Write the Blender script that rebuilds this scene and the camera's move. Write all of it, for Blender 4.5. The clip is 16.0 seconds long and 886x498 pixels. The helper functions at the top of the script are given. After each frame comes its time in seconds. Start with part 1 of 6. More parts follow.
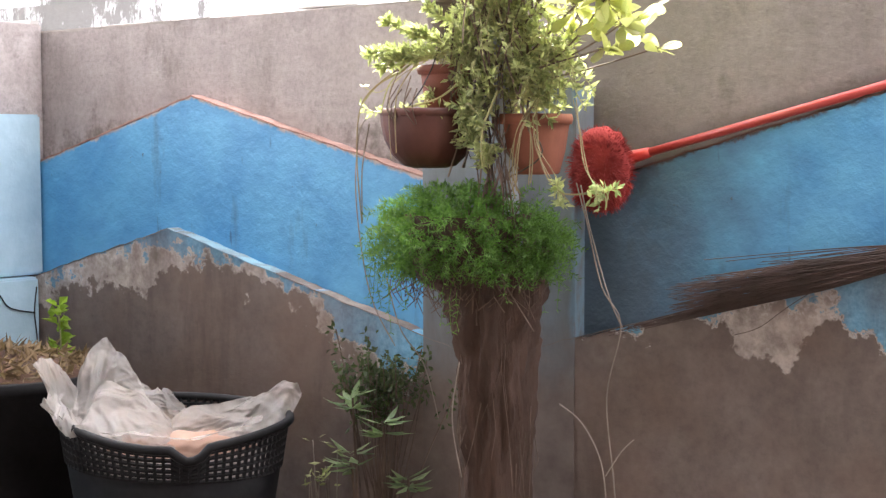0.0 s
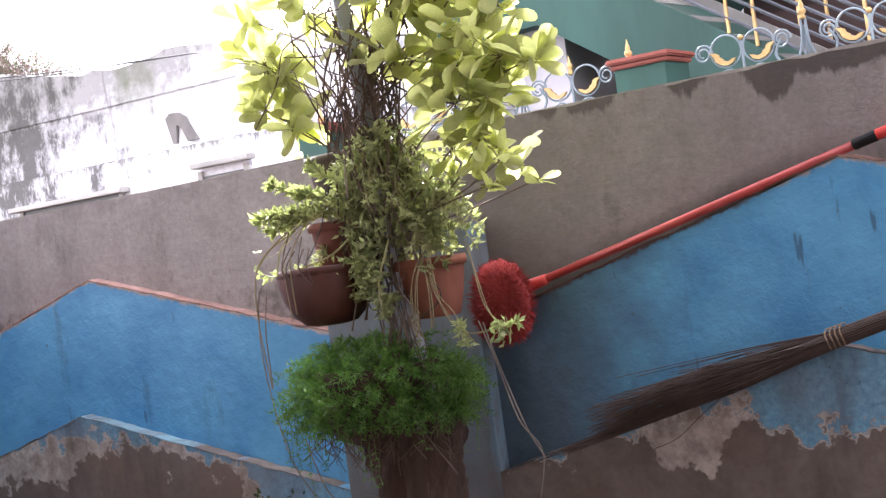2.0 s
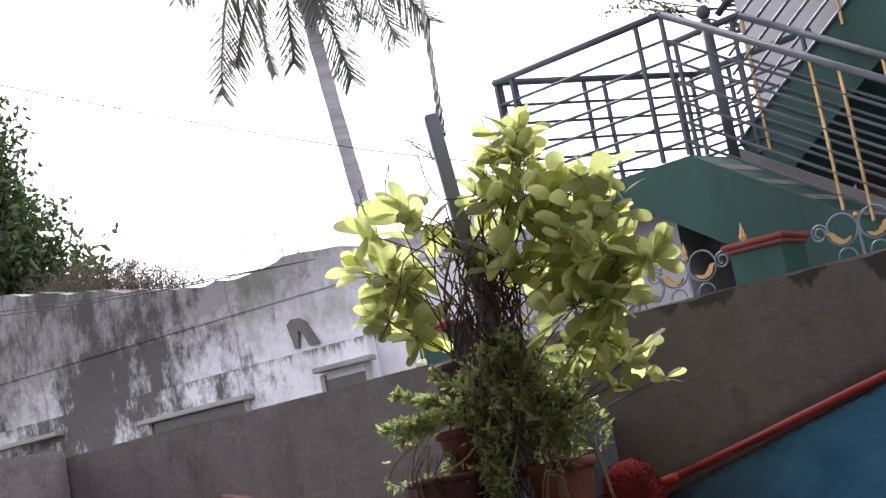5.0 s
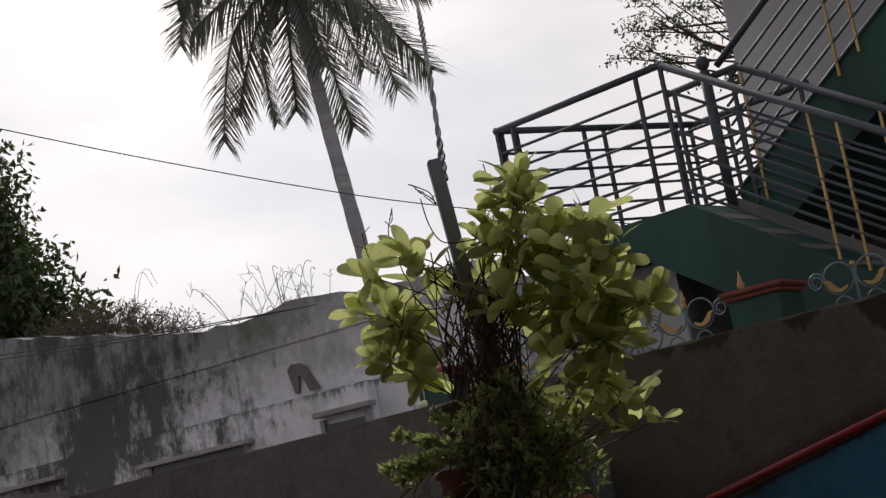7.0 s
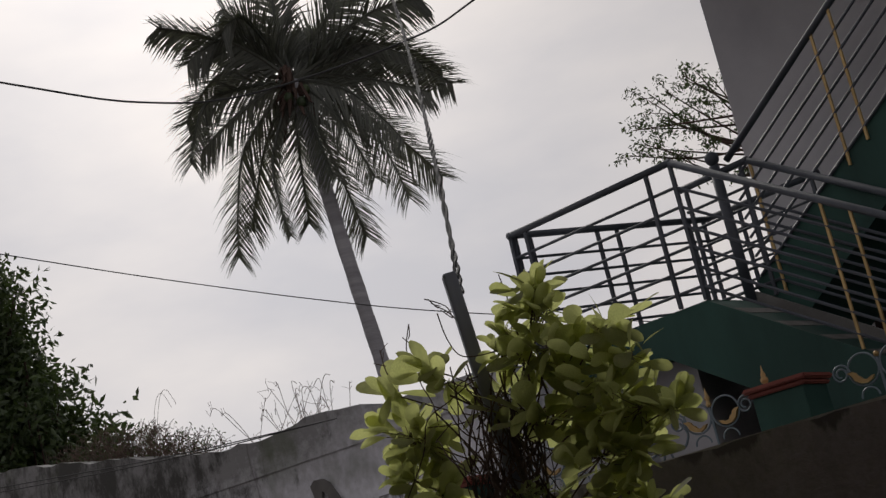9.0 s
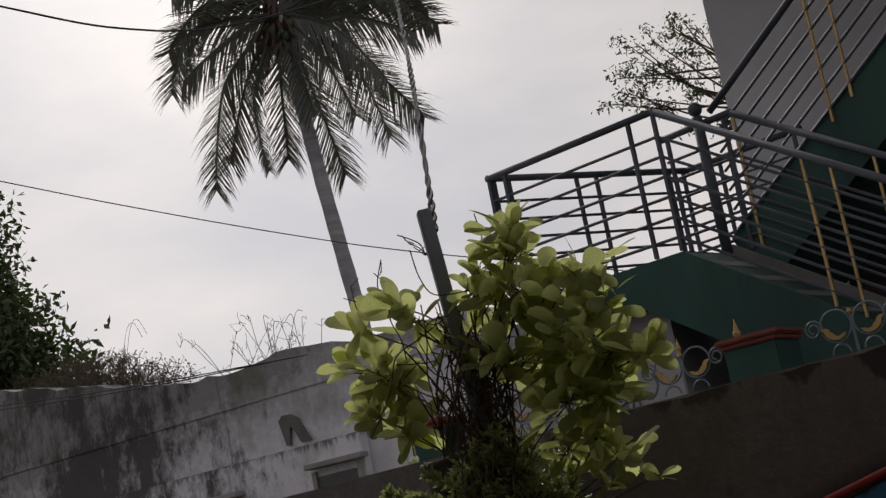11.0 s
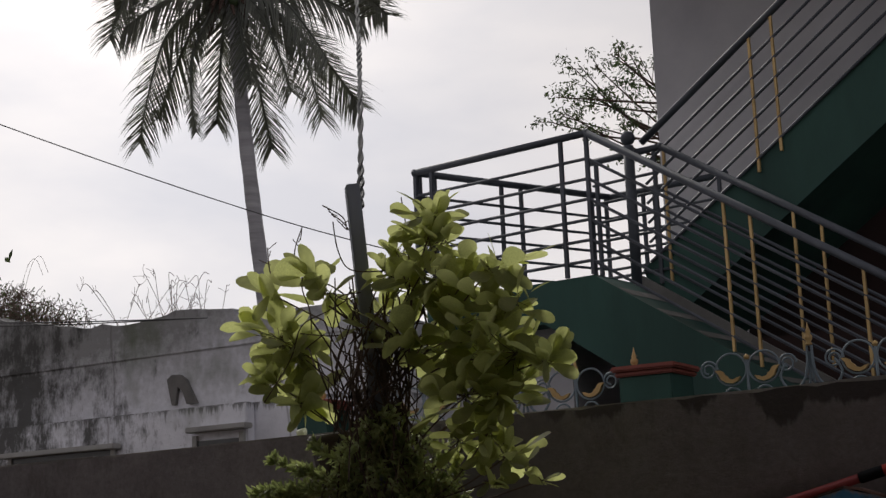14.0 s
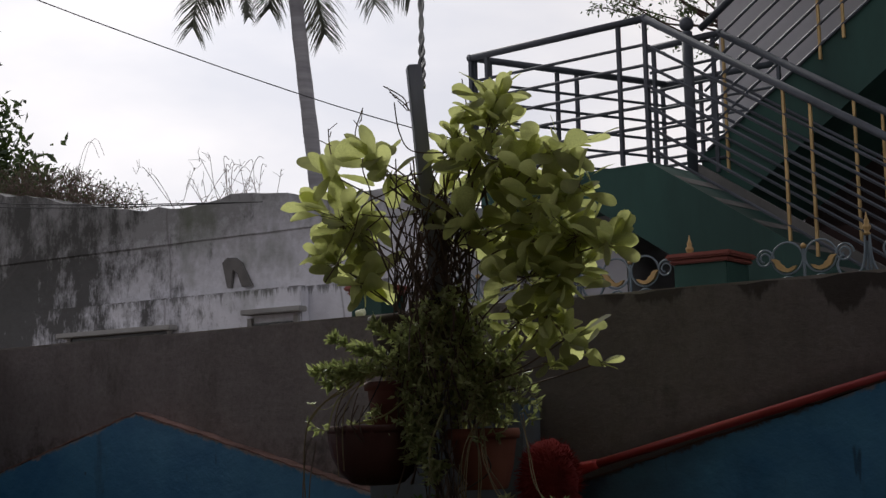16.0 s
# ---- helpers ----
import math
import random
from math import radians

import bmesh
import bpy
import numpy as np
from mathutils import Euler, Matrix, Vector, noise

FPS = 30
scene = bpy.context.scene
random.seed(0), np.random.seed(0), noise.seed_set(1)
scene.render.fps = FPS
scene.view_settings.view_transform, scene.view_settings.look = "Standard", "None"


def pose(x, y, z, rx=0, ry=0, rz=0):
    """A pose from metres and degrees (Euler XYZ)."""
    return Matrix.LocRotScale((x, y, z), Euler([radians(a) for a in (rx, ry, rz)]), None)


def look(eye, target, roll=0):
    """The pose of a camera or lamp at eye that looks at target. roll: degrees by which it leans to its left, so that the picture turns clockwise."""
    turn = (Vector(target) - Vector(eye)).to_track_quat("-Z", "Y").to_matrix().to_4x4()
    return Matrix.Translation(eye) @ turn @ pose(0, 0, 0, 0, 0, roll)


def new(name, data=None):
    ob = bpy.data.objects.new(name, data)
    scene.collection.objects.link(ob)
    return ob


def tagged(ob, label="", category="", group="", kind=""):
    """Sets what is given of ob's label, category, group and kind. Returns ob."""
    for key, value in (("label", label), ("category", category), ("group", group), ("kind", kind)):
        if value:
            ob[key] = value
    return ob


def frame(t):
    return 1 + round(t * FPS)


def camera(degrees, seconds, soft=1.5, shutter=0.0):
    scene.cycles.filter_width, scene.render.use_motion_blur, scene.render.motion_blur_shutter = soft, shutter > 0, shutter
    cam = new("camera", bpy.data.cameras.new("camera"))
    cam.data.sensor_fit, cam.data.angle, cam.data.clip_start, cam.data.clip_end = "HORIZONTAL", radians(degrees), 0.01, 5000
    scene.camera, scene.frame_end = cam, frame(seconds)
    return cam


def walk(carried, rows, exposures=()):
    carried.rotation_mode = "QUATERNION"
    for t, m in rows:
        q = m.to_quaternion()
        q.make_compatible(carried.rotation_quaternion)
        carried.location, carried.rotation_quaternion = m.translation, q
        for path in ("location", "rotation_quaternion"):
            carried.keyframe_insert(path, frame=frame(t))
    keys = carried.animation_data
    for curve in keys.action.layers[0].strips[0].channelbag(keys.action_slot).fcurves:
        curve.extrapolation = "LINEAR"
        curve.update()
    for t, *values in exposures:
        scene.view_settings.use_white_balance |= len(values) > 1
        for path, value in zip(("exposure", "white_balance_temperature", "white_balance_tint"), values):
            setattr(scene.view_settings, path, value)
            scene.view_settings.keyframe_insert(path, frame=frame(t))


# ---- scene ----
cam = camera(33.22, 16.0, soft=1.4)


def carried_pose(eye, yaw, pitch, roll):
    """Yaw to the right of +y, pitch up, roll in degrees."""
    m = Euler((radians(90 + pitch), 0, radians(-yaw))).to_matrix().to_4x4()
    return Matrix.Translation(eye) @ m @ Matrix.Rotation(radians(roll), 4, "Z")


PATH = [
    (0.0, (2.5139, -3.5676, 1.4676), -36.080, -4.117, -0.111),
    (0.5, (2.5380, -3.5906, 1.4773), -36.984, -3.823, -0.409),
    (1.0, (2.5239, -3.5758, 1.4853), -36.738, -3.144, -1.667),
    (1.5, (2.5419, -3.5450, 1.5177), -35.317, -1.442, -7.602),
    (2.0, (2.5612, -3.5478, 1.5240), -32.711, 0.474, -7.952),
    (2.5, (2.5622, -3.5489, 1.5265), -30.785, 0.778, -7.092),
    (3.0, (2.5609, -3.5556, 1.5253), -31.236, 1.186, -6.456),
    (3.5, (2.5568, -3.5504, 1.5241), -31.353, 1.294, -5.993),
    (4.0, (2.5597, -3.5613, 1.5332), -33.562, 3.458, -7.959),
    (4.5, (2.5582, -3.5778, 1.5481), -35.165, 4.826, -8.476),
    (5.0, (2.5721, -3.5798, 1.5662), -35.988, 8.375, -10.703),
    (5.2, (2.5660, -3.5773, 1.5615), -35.748, 8.478, -10.163),
    (7.5, (2.6187, -3.6579, 1.5381), -35.926, 10.553, -10.627),
    (8.0, (2.5692, -3.5971, 1.5646), -36.703, 11.891, -10.783),
    (8.2, (2.5982, -3.6364, 1.5613), -36.437, 13.494, -10.866),
    (10.3, (2.5592, -3.5387, 1.5923), -35.266, 14.688, -14.430),
    (10.5, (2.5516, -3.5291, 1.5857), -34.933, 13.597, -13.417),
    (11.0, (2.5642, -3.5633, 1.5691), -35.043, 11.947, -10.773),
    (11.5, (2.5406, -3.5513, 1.5585), -34.507, 9.724, -9.054),
    (12.0, (2.5406, -3.5623, 1.5457), -33.519, 10.290, -6.979),
    (12.5, (2.5358, -3.5700, 1.5439), -33.030, 10.156, -5.305),
    (13.0, (2.5301, -3.5761, 1.5420), -33.066, 11.874, -3.072),
    (13.5, (2.5279, -3.5666, 1.5419), -32.333, 12.137, -2.710),
    (14.0, (2.5419, -3.5801, 1.5340), -31.610, 11.464, -2.306),
    (14.5, (2.5297, -3.5665, 1.5244), -31.873, 7.798, -1.915),
    (15.0, (2.5210, -3.5601, 1.5284), -32.435, 8.229, -2.092),
    (15.5, (2.5270, -3.5734, 1.5296), -32.761, 8.080, -2.320),
    (16.0, (2.5145, -3.5874, 1.5194), -33.723, 7.222, -1.372),
]
EXPOSURES = [(0.0, 4.55, 6500, 9), (0.5, 4.7, 6500, 9), (1.0, 4.6, 6450, 9), (1.6, 4.2, 6300, 11), (2.5, 3.32, 6000, 19), (3.5, 2.92, 6000, 19), (4.5, 2.65, 5950, 15),
             (5.0, 2.1, 6000, 12), (5.2, 1.55, 6100, 11), (7.3, 0.22, 6450, 10), (8.2, 0.0, 6500, 10), (10.3, -0.33, 6500, 10),
             (11.5, 0.05, 6500, 10), (12.5, 0.08, 6500, 10), (13.0, 0.05, 6500, 10), (14.5, 0.2, 6350, 10), (16.0, 0.28, 6250, 10)]
walk(cam, [(t, carried_pose(e, a, b, c)) for t, e, a, b, c in PATH], EXPOSURES)

# ---- sky and sun ----
SUN_DIR = Vector((-0.62, 0.62, 0.62)).normalized()      # towards the sun, behind thin cloud
world = bpy.data.worlds.new("world")
scene.world = world
world.use_nodes = True
wn, wl = world.node_tree.nodes, world.node_tree.links
wn.clear()
sky = wn.new("ShaderNodeTexSky")
sky.sky_type = "NISHITA"
sky.sun_disc = False
sky.sun_elevation = math.asin(SUN_DIR.z)
sky.sun_rotation = math.atan2(SUN_DIR.x, SUN_DIR.y)
sky.dust_density = 4.0
sky.air_density = 1.0
hs = wn.new("ShaderNodeHueSaturation")
hs.inputs["Saturation"].default_value = 0.22
wl.new(sky.outputs[0], hs.inputs["Color"])
tc = wn.new("ShaderNodeTexCoord")
cm = wn.new("ShaderNodeMapping")
cm.inputs["Scale"].default_value = (1.0, 1.0, 2.6)
cm.inputs["Rotation"].default_value = (0.0, 0.35, 0.0)
cn = wn.new("ShaderNodeTexNoise")
cn.inputs["Scale"].default_value = 2.4
cn.inputs["Detail"].default_value = 6
cr = wn.new("ShaderNodeValToRGB")
cr.color_ramp.elements[0].position, cr.color_ramp.elements[0].color = 0.36, (0.8, 0.81, 0.85, 1)
cr.color_ramp.elements[1].position, cr.color_ramp.elements[1].color = 0.6, (1.12, 1.08, 1.04, 1)
mul = wn.new("ShaderNodeMix")
mul.data_type, mul.blend_type = "RGBA", "MULTIPLY"
mul.inputs[0].default_value = 1.0
veil = wn.new("ShaderNodeMix")          # thin cloud evens the sky out
veil.data_type = "RGBA"
veil.inputs[0].default_value = 0.78
veil.inputs[7].default_value = (6.55, 6.4, 6.6, 1)
wl.new(tc.outputs["Generated"], cm.inputs[0])
wl.new(cm.outputs[0], cn.inputs["Vector"])
wl.new(cn.outputs["Fac"], cr.inputs[0])
wl.new(hs.outputs[0], veil.inputs[6])
wl.new(veil.outputs[2], mul.inputs[6])
wl.new(cr.outputs[0], mul.inputs[7])
sep = wn.new("ShaderNodeSeparateXYZ")   # haze brightens towards the horizon
hz = wn.new("ShaderNodeValToRGB")
hz.color_ramp.elements[0].position, hz.color_ramp.elements[0].color = 0.05, (1.17, 1.16, 1.15, 1)
hz.color_ramp.elements[1].position, hz.color_ramp.elements[1].color = 0.46, (0.88, 0.88, 0.89, 1)
haze = wn.new("ShaderNodeMix")
haze.data_type, haze.blend_type = "RGBA", "MULTIPLY"
haze.inputs[0].default_value = 1.0
wl.new(tc.outputs["Generated"], sep.inputs[0])
wl.new(sep.outputs[2], hz.inputs[0])
wl.new(mul.outputs[2], haze.inputs[6])
wl.new(hz.outputs[0], haze.inputs[7])
bg = wn.new("ShaderNodeBackground")
bg.inputs["Strength"].default_value = 0.08
wl.new(haze.outputs[2], bg.inputs[0])
wo = wn.new("ShaderNodeOutputWorld")
wl.new(bg.outputs[0], wo.inputs[0])

sun = new("sun", bpy.data.lights.new("sun", "SUN"))
sun.data.energy, sun.data.angle, sun.data.color = 1.3, radians(14), (1.0, 0.95, 0.88)
sun.matrix_world = look((0, 0, 30), Vector((0, 0, 30)) - SUN_DIR)


# ---- materials ----
def shader(name, rough=0.8, metal=0.0):
    m = bpy.data.materials.new(name)
    m.use_nodes = True
    n, l = m.node_tree.nodes, m.node_tree.links
    b = n["Principled BSDF"]
    b.inputs["Roughness"].default_value, b.inputs["Metallic"].default_value = rough, metal
    return m, n, l, b


def noise_tex(n, l, scale, detail=5, rough=0.6, stretch=(1, 1, 1), coord="Object"):
    t = n.new("ShaderNodeTexCoord")
    mp = n.new("ShaderNodeMapping")
    mp.inputs["Scale"].default_value = stretch
    x = n.new("ShaderNodeTexNoise")
    x.inputs["Scale"].default_value, x.inputs["Detail"].default_value, x.inputs["Roughness"].default_value = scale, detail, rough
    l.new(t.outputs[coord], mp.inputs[0])
    l.new(mp.outputs[0], x.inputs["Vector"])
    return x.outputs["Fac"]


def ramp(n, l, fac, stops):
    r = n.new("ShaderNodeValToRGB")
    e = r.color_ramp.elements
    while len(e) < len(stops):
        e.new(0.5)
    for el, (p, c) in zip(e, stops):
        el.position = p
        el.color = (*c, 1) if len(c) == 3 else c
    l.new(fac, r.inputs[0])
    return r.outputs[0]


def mix(n, l, fac, a, b, kind="MIX"):
    x = n.new("ShaderNodeMix")
    x.data_type, x.blend_type = "RGBA", kind
    for s, v in ((x.inputs[0], fac), (x.inputs[6], a), (x.inputs[7], b)):
        if isinstance(v, (int, float)):
            s.default_value = v
        elif isinstance(v, tuple):
            s.default_value = (*v, 1)
        else:
            l.new(v, s)
    return x.outputs[2]


def math_node(n, l, op, a, b=None, c=None):
    x = n.new("ShaderNodeMath")
    x.operation = op
    for i, v in enumerate((a, b, c)):
        if v is None:
            continue
        if isinstance(v, (int, float)):
            x.inputs[i].default_value = v
        else:
            l.new(v, x.inputs[i])
    return x.outputs[0]


def bump(n, l, b, height, strength=0.3, dist=0.01):
    x = n.new("ShaderNodeBump")
    x.inputs["Strength"].default_value, x.inputs["Distance"].default_value = strength, dist
    l.new(height, x.inputs["Height"])
    l.new(x.outputs[0], b.inputs["Normal"])


def simple(name, c1, c2, scale=20, rough=0.8, metal=0.0, stretch=(1, 1, 1), bumps=0.2, dist=0.004, lo=0.3, hi=0.7, vary=0.0):
    """Two-colour grain with a second, larger scale of wear."""
    m, n, l, b = shader(name, rough, metal)
    f = noise_tex(n, l, scale, 6, 0.65, stretch)
    g = noise_tex(n, l, scale * 0.18, 3, 0.5, stretch)
    col = ramp(n, l, f, ((lo, c1), (hi, c2)))
    col = mix(n, l, 0.55, col, ramp(n, l, g, ((0.3, tuple(v * 0.62 for v in c1)), (0.7, tuple(min(1, v * 1.15) for v in c2)))))
    if vary:
        o = n.new("ShaderNodeObjectInfo")
        col = mix(n, l, vary, col, ramp(n, l, o.outputs["Random"], ((0.0, tuple(v * 0.5 for v in c1)), (1.0, tuple(min(1, v * 1.5) for v in c2)))))
    l.new(col, b.inputs["Base Color"])
    bump(n, l, b, f, bumps, dist)
    return m


def leafy(name, c1, c2, trans=0.5, rough=0.45, scale=30):
    """A leaf that lets light through."""
    m, n, l, b = shader(name, rough)
    o = n.new("ShaderNodeObjectInfo")
    g = n.new("ShaderNodeNewGeometry")
    rnd = math_node(n, l, "FRACT", math_node(n, l, "ADD", o.outputs["Random"], g.outputs["Random Per Island"]))
    col = ramp(n, l, rnd, ((0.0, c1), (0.6, c2), (1.0, tuple(min(1, v * 1.25) for v in c2))))
    f = noise_tex(n, l, scale, 4)
    col = mix(n, l, 0.35, col, ramp(n, l, f, ((0.35, tuple(v * 0.55 for v in c1)), (0.7, c2))))
    l.new(col, b.inputs["Base Color"])
    t = n.new("ShaderNodeBsdfTranslucent")
    l.new(mix(n, l, 1.0, col, (1.3, 1.38, 0.88), "MULTIPLY"), t.inputs[0])
    s = n.new("ShaderNodeMixShader")
    s.inputs[0].default_value = trans
    l.new(b.outputs[0], s.inputs[1])
    l.new(t.outputs[0], s.inputs[2])
    l.new(s.outputs[0], n["Material Output"].inputs[0])
    return m


def coords(n, l):
    t = n.new("ShaderNodeTexCoord")
    s = n.new("ShaderNodeSeparateXYZ")
    l.new(t.outputs["Object"], s.inputs[0])
    return s.outputs[0], s.outputs[2]


PERIOD = 1.272                       # half the width of one zigzag
TILT = 0.008                         # the wall climbs slightly along its length


def below_line(n, l, x0, top, drop):
    """Depth under the zigzag line whose peak is at x0."""
    x, z = coords(n, l)
    d = math_node(n, l, "PINGPONG", math_node(n, l, "ADD", x, PERIOD * 8 - x0), PERIOD)
    line = math_node(n, l, "MULTIPLY_ADD", d, -drop / PERIOD, math_node(n, l, "MULTIPLY_ADD", x, TILT, top - TILT * x0))
    return math_node(n, l, "SUBTRACT", line, z), x, z


def mat_plaster_grey():
    """Bare cement render, black algae along the coping and running down in tongues."""
    m, n, l, b = shader("bare_plaster", 0.9)
    f = noise_tex(n, l, 9, 8, 0.7)
    streak = noise_tex(n, l, 7, 5, 0.6, (1, 1, 0.16))
    col = ramp(n, l, f, ((0.2, (0.26, 0.226, 0.221)), (0.5, (0.342, 0.303, 0.299)), (0.8, (0.41, 0.37, 0.366))))
    col = mix(n, l, ramp(n, l, streak, ((0.5, (0, 0, 0)), (0.8, (0.4, 0.4, 0.4)))), col, (0.15, 0.125, 0.11))
    x, z = coords(n, l)
    edge = noise_tex(n, l, 6.5, 5, 0.55, (1, 1, 0.35))
    hang = math_node(n, l, "MULTIPLY_ADD", math_node(n, l, "SUBTRACT", edge, 0.5), 0.42, z)
    mask = ramp(n, l, math_node(n, l, "SUBTRACT", hang, 1.0), ((0.85, (0, 0, 0)), (0.865, (1, 1, 1))))
    col = mix(n, l, mix(n, l, 1.0, mask, ramp(n, l, math_node(n, l, "MULTIPLY_ADD", x, 0.2, 0.5), ((0.5, (0.16, 0.16, 0.16)), (0.62, (0.9, 0.9, 0.9)))), "MULTIPLY"), col, (0.05, 0.042, 0.037))
    blot = noise_tex(n, l, 3.2, 6, 0.75)
    stain = noise_tex(n, l, 2.7, 6, 0.7, (1, 1, 0.5))
    col = mix(n, l, ramp(n, l, stain, ((0.57, (0, 0, 0)), (0.68, (0.6, 0.6, 0.6)))), col, (0.09, 0.075, 0.066))
    low = math_node(n, l, "MULTIPLY_ADD", z, -0.55, math_node(n, l, "ADD", blot, 0.83))
    col = mix(n, l, ramp(n, l, low, ((0.5, (0, 0, 0)), (0.62, (0.7, 0.7, 0.7)))), col, (0.085, 0.07, 0.06))
    grit = noise_tex(n, l, 52, 8, 0.8)
    col = mix(n, l, 1.0, col, ramp(n, l, grit, ((0.3, (0.72, 0.71, 0.7)), (0.5, (1, 1, 1)), (0.72, (1.22, 1.21, 1.2)))), "MULTIPLY")
    # the mop handle's shade, painted with some dirt along its ledge
    d, _, _ = below_line(n, l, -1.085, 1.62, 0.35)
    shade_dirt = ramp(n, l, math_node(n, l, "MULTIPLY_ADD", blot, 0.06, math_node(n, l, "ADD", d, 0.5)), ((0.45, (0, 0, 0)), (0.5, (0.85, 0.85, 0.85))))
    along = ramp(n, l, math_node(n, l, "MULTIPLY_ADD", x, 0.2, 0.5), ((0.56, (0, 0, 0)), (0.6, (1, 1, 1)), (0.74, (1, 1, 1)), (0.79, (0.3, 0.3, 0.3))))
    col = mix(n, l, mix(n, l, 1.0, shade_dirt, along, "MULTIPLY"), col, (0.065, 0.048, 0.043))
    # render is darker beyond the pier, easing off along x
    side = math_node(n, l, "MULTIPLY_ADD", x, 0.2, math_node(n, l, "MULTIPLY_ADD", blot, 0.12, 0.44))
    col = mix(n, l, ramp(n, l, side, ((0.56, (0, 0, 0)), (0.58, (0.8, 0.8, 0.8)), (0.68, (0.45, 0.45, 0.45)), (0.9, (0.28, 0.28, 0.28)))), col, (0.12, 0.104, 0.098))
    l.new(col, b.inputs["Base Color"])
    bump(n, l, b, mix(n, l, 0.4, f, grit), 0.6, 0.014)
    return m


def mat_blue():
    m, n, l, b = shader("blue_paint", 0.5)
    f = noise_tex(n, l, 5, 6, 0.6)
    streak = noise_tex(n, l, 14, 4, 0.6, (1, 1, 0.22))
    col = ramp(n, l, f, ((0.3, (0.055, 0.245, 0.505)), (0.7, (0.115, 0.375, 0.63))))
    col = mix(n, l, ramp(n, l, streak, ((0.62, (0, 0, 0)), (0.78, (0.6, 0.6, 0.6)))), col, (0.045, 0.13, 0.23))
    scratch = noise_tex(n, l, 24, 3, 0.5, (1, 1, 0.16))
    col = mix(n, l, ramp(n, l, scratch, ((0.7, (0, 0, 0)), (0.74, (0.75, 0.75, 0.75)))), col, (0.03, 0.085, 0.16))
    chips = noise_tex(n, l, 26, 5, 0.75)
    col = mix(n, l, ramp(n, l, chips, ((0.675, (0, 0, 0)), (0.7, (0.9, 0.9, 0.9)))), col, (0.07, 0.12, 0.17))
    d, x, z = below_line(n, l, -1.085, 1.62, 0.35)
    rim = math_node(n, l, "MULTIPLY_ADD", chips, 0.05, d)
    # worn rim, darkened under the mop with dirt and its painted shade
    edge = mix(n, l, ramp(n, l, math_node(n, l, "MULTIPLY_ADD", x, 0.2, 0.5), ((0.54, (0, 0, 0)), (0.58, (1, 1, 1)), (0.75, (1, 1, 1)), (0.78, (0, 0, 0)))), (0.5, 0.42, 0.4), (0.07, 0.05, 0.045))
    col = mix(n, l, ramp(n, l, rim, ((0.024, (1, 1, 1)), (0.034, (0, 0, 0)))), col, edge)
    # blue turns dark grey beside the pier and clears further right
    near_pier = math_node(n, l, "MULTIPLY_ADD", x, 0.2, math_node(n, l, "MULTIPLY_ADD", f, 0.1, 0.45))
    col = mix(n, l, ramp(n, l, near_pier, ((0.54, (0, 0, 0)), (0.56, (0.9, 0.9, 0.9)), (0.62, (0.8, 0.8, 0.8)), (0.7, (0, 0, 0)))), col, (0.085, 0.098, 0.115))
    l.new(col, b.inputs["Base Color"])
    lumps = noise_tex(n, l, 13, 5, 0.6)
    bump(n, l, b, mix(n, l, 0.8, chips, lumps), 0.5, 0.015)
    return m


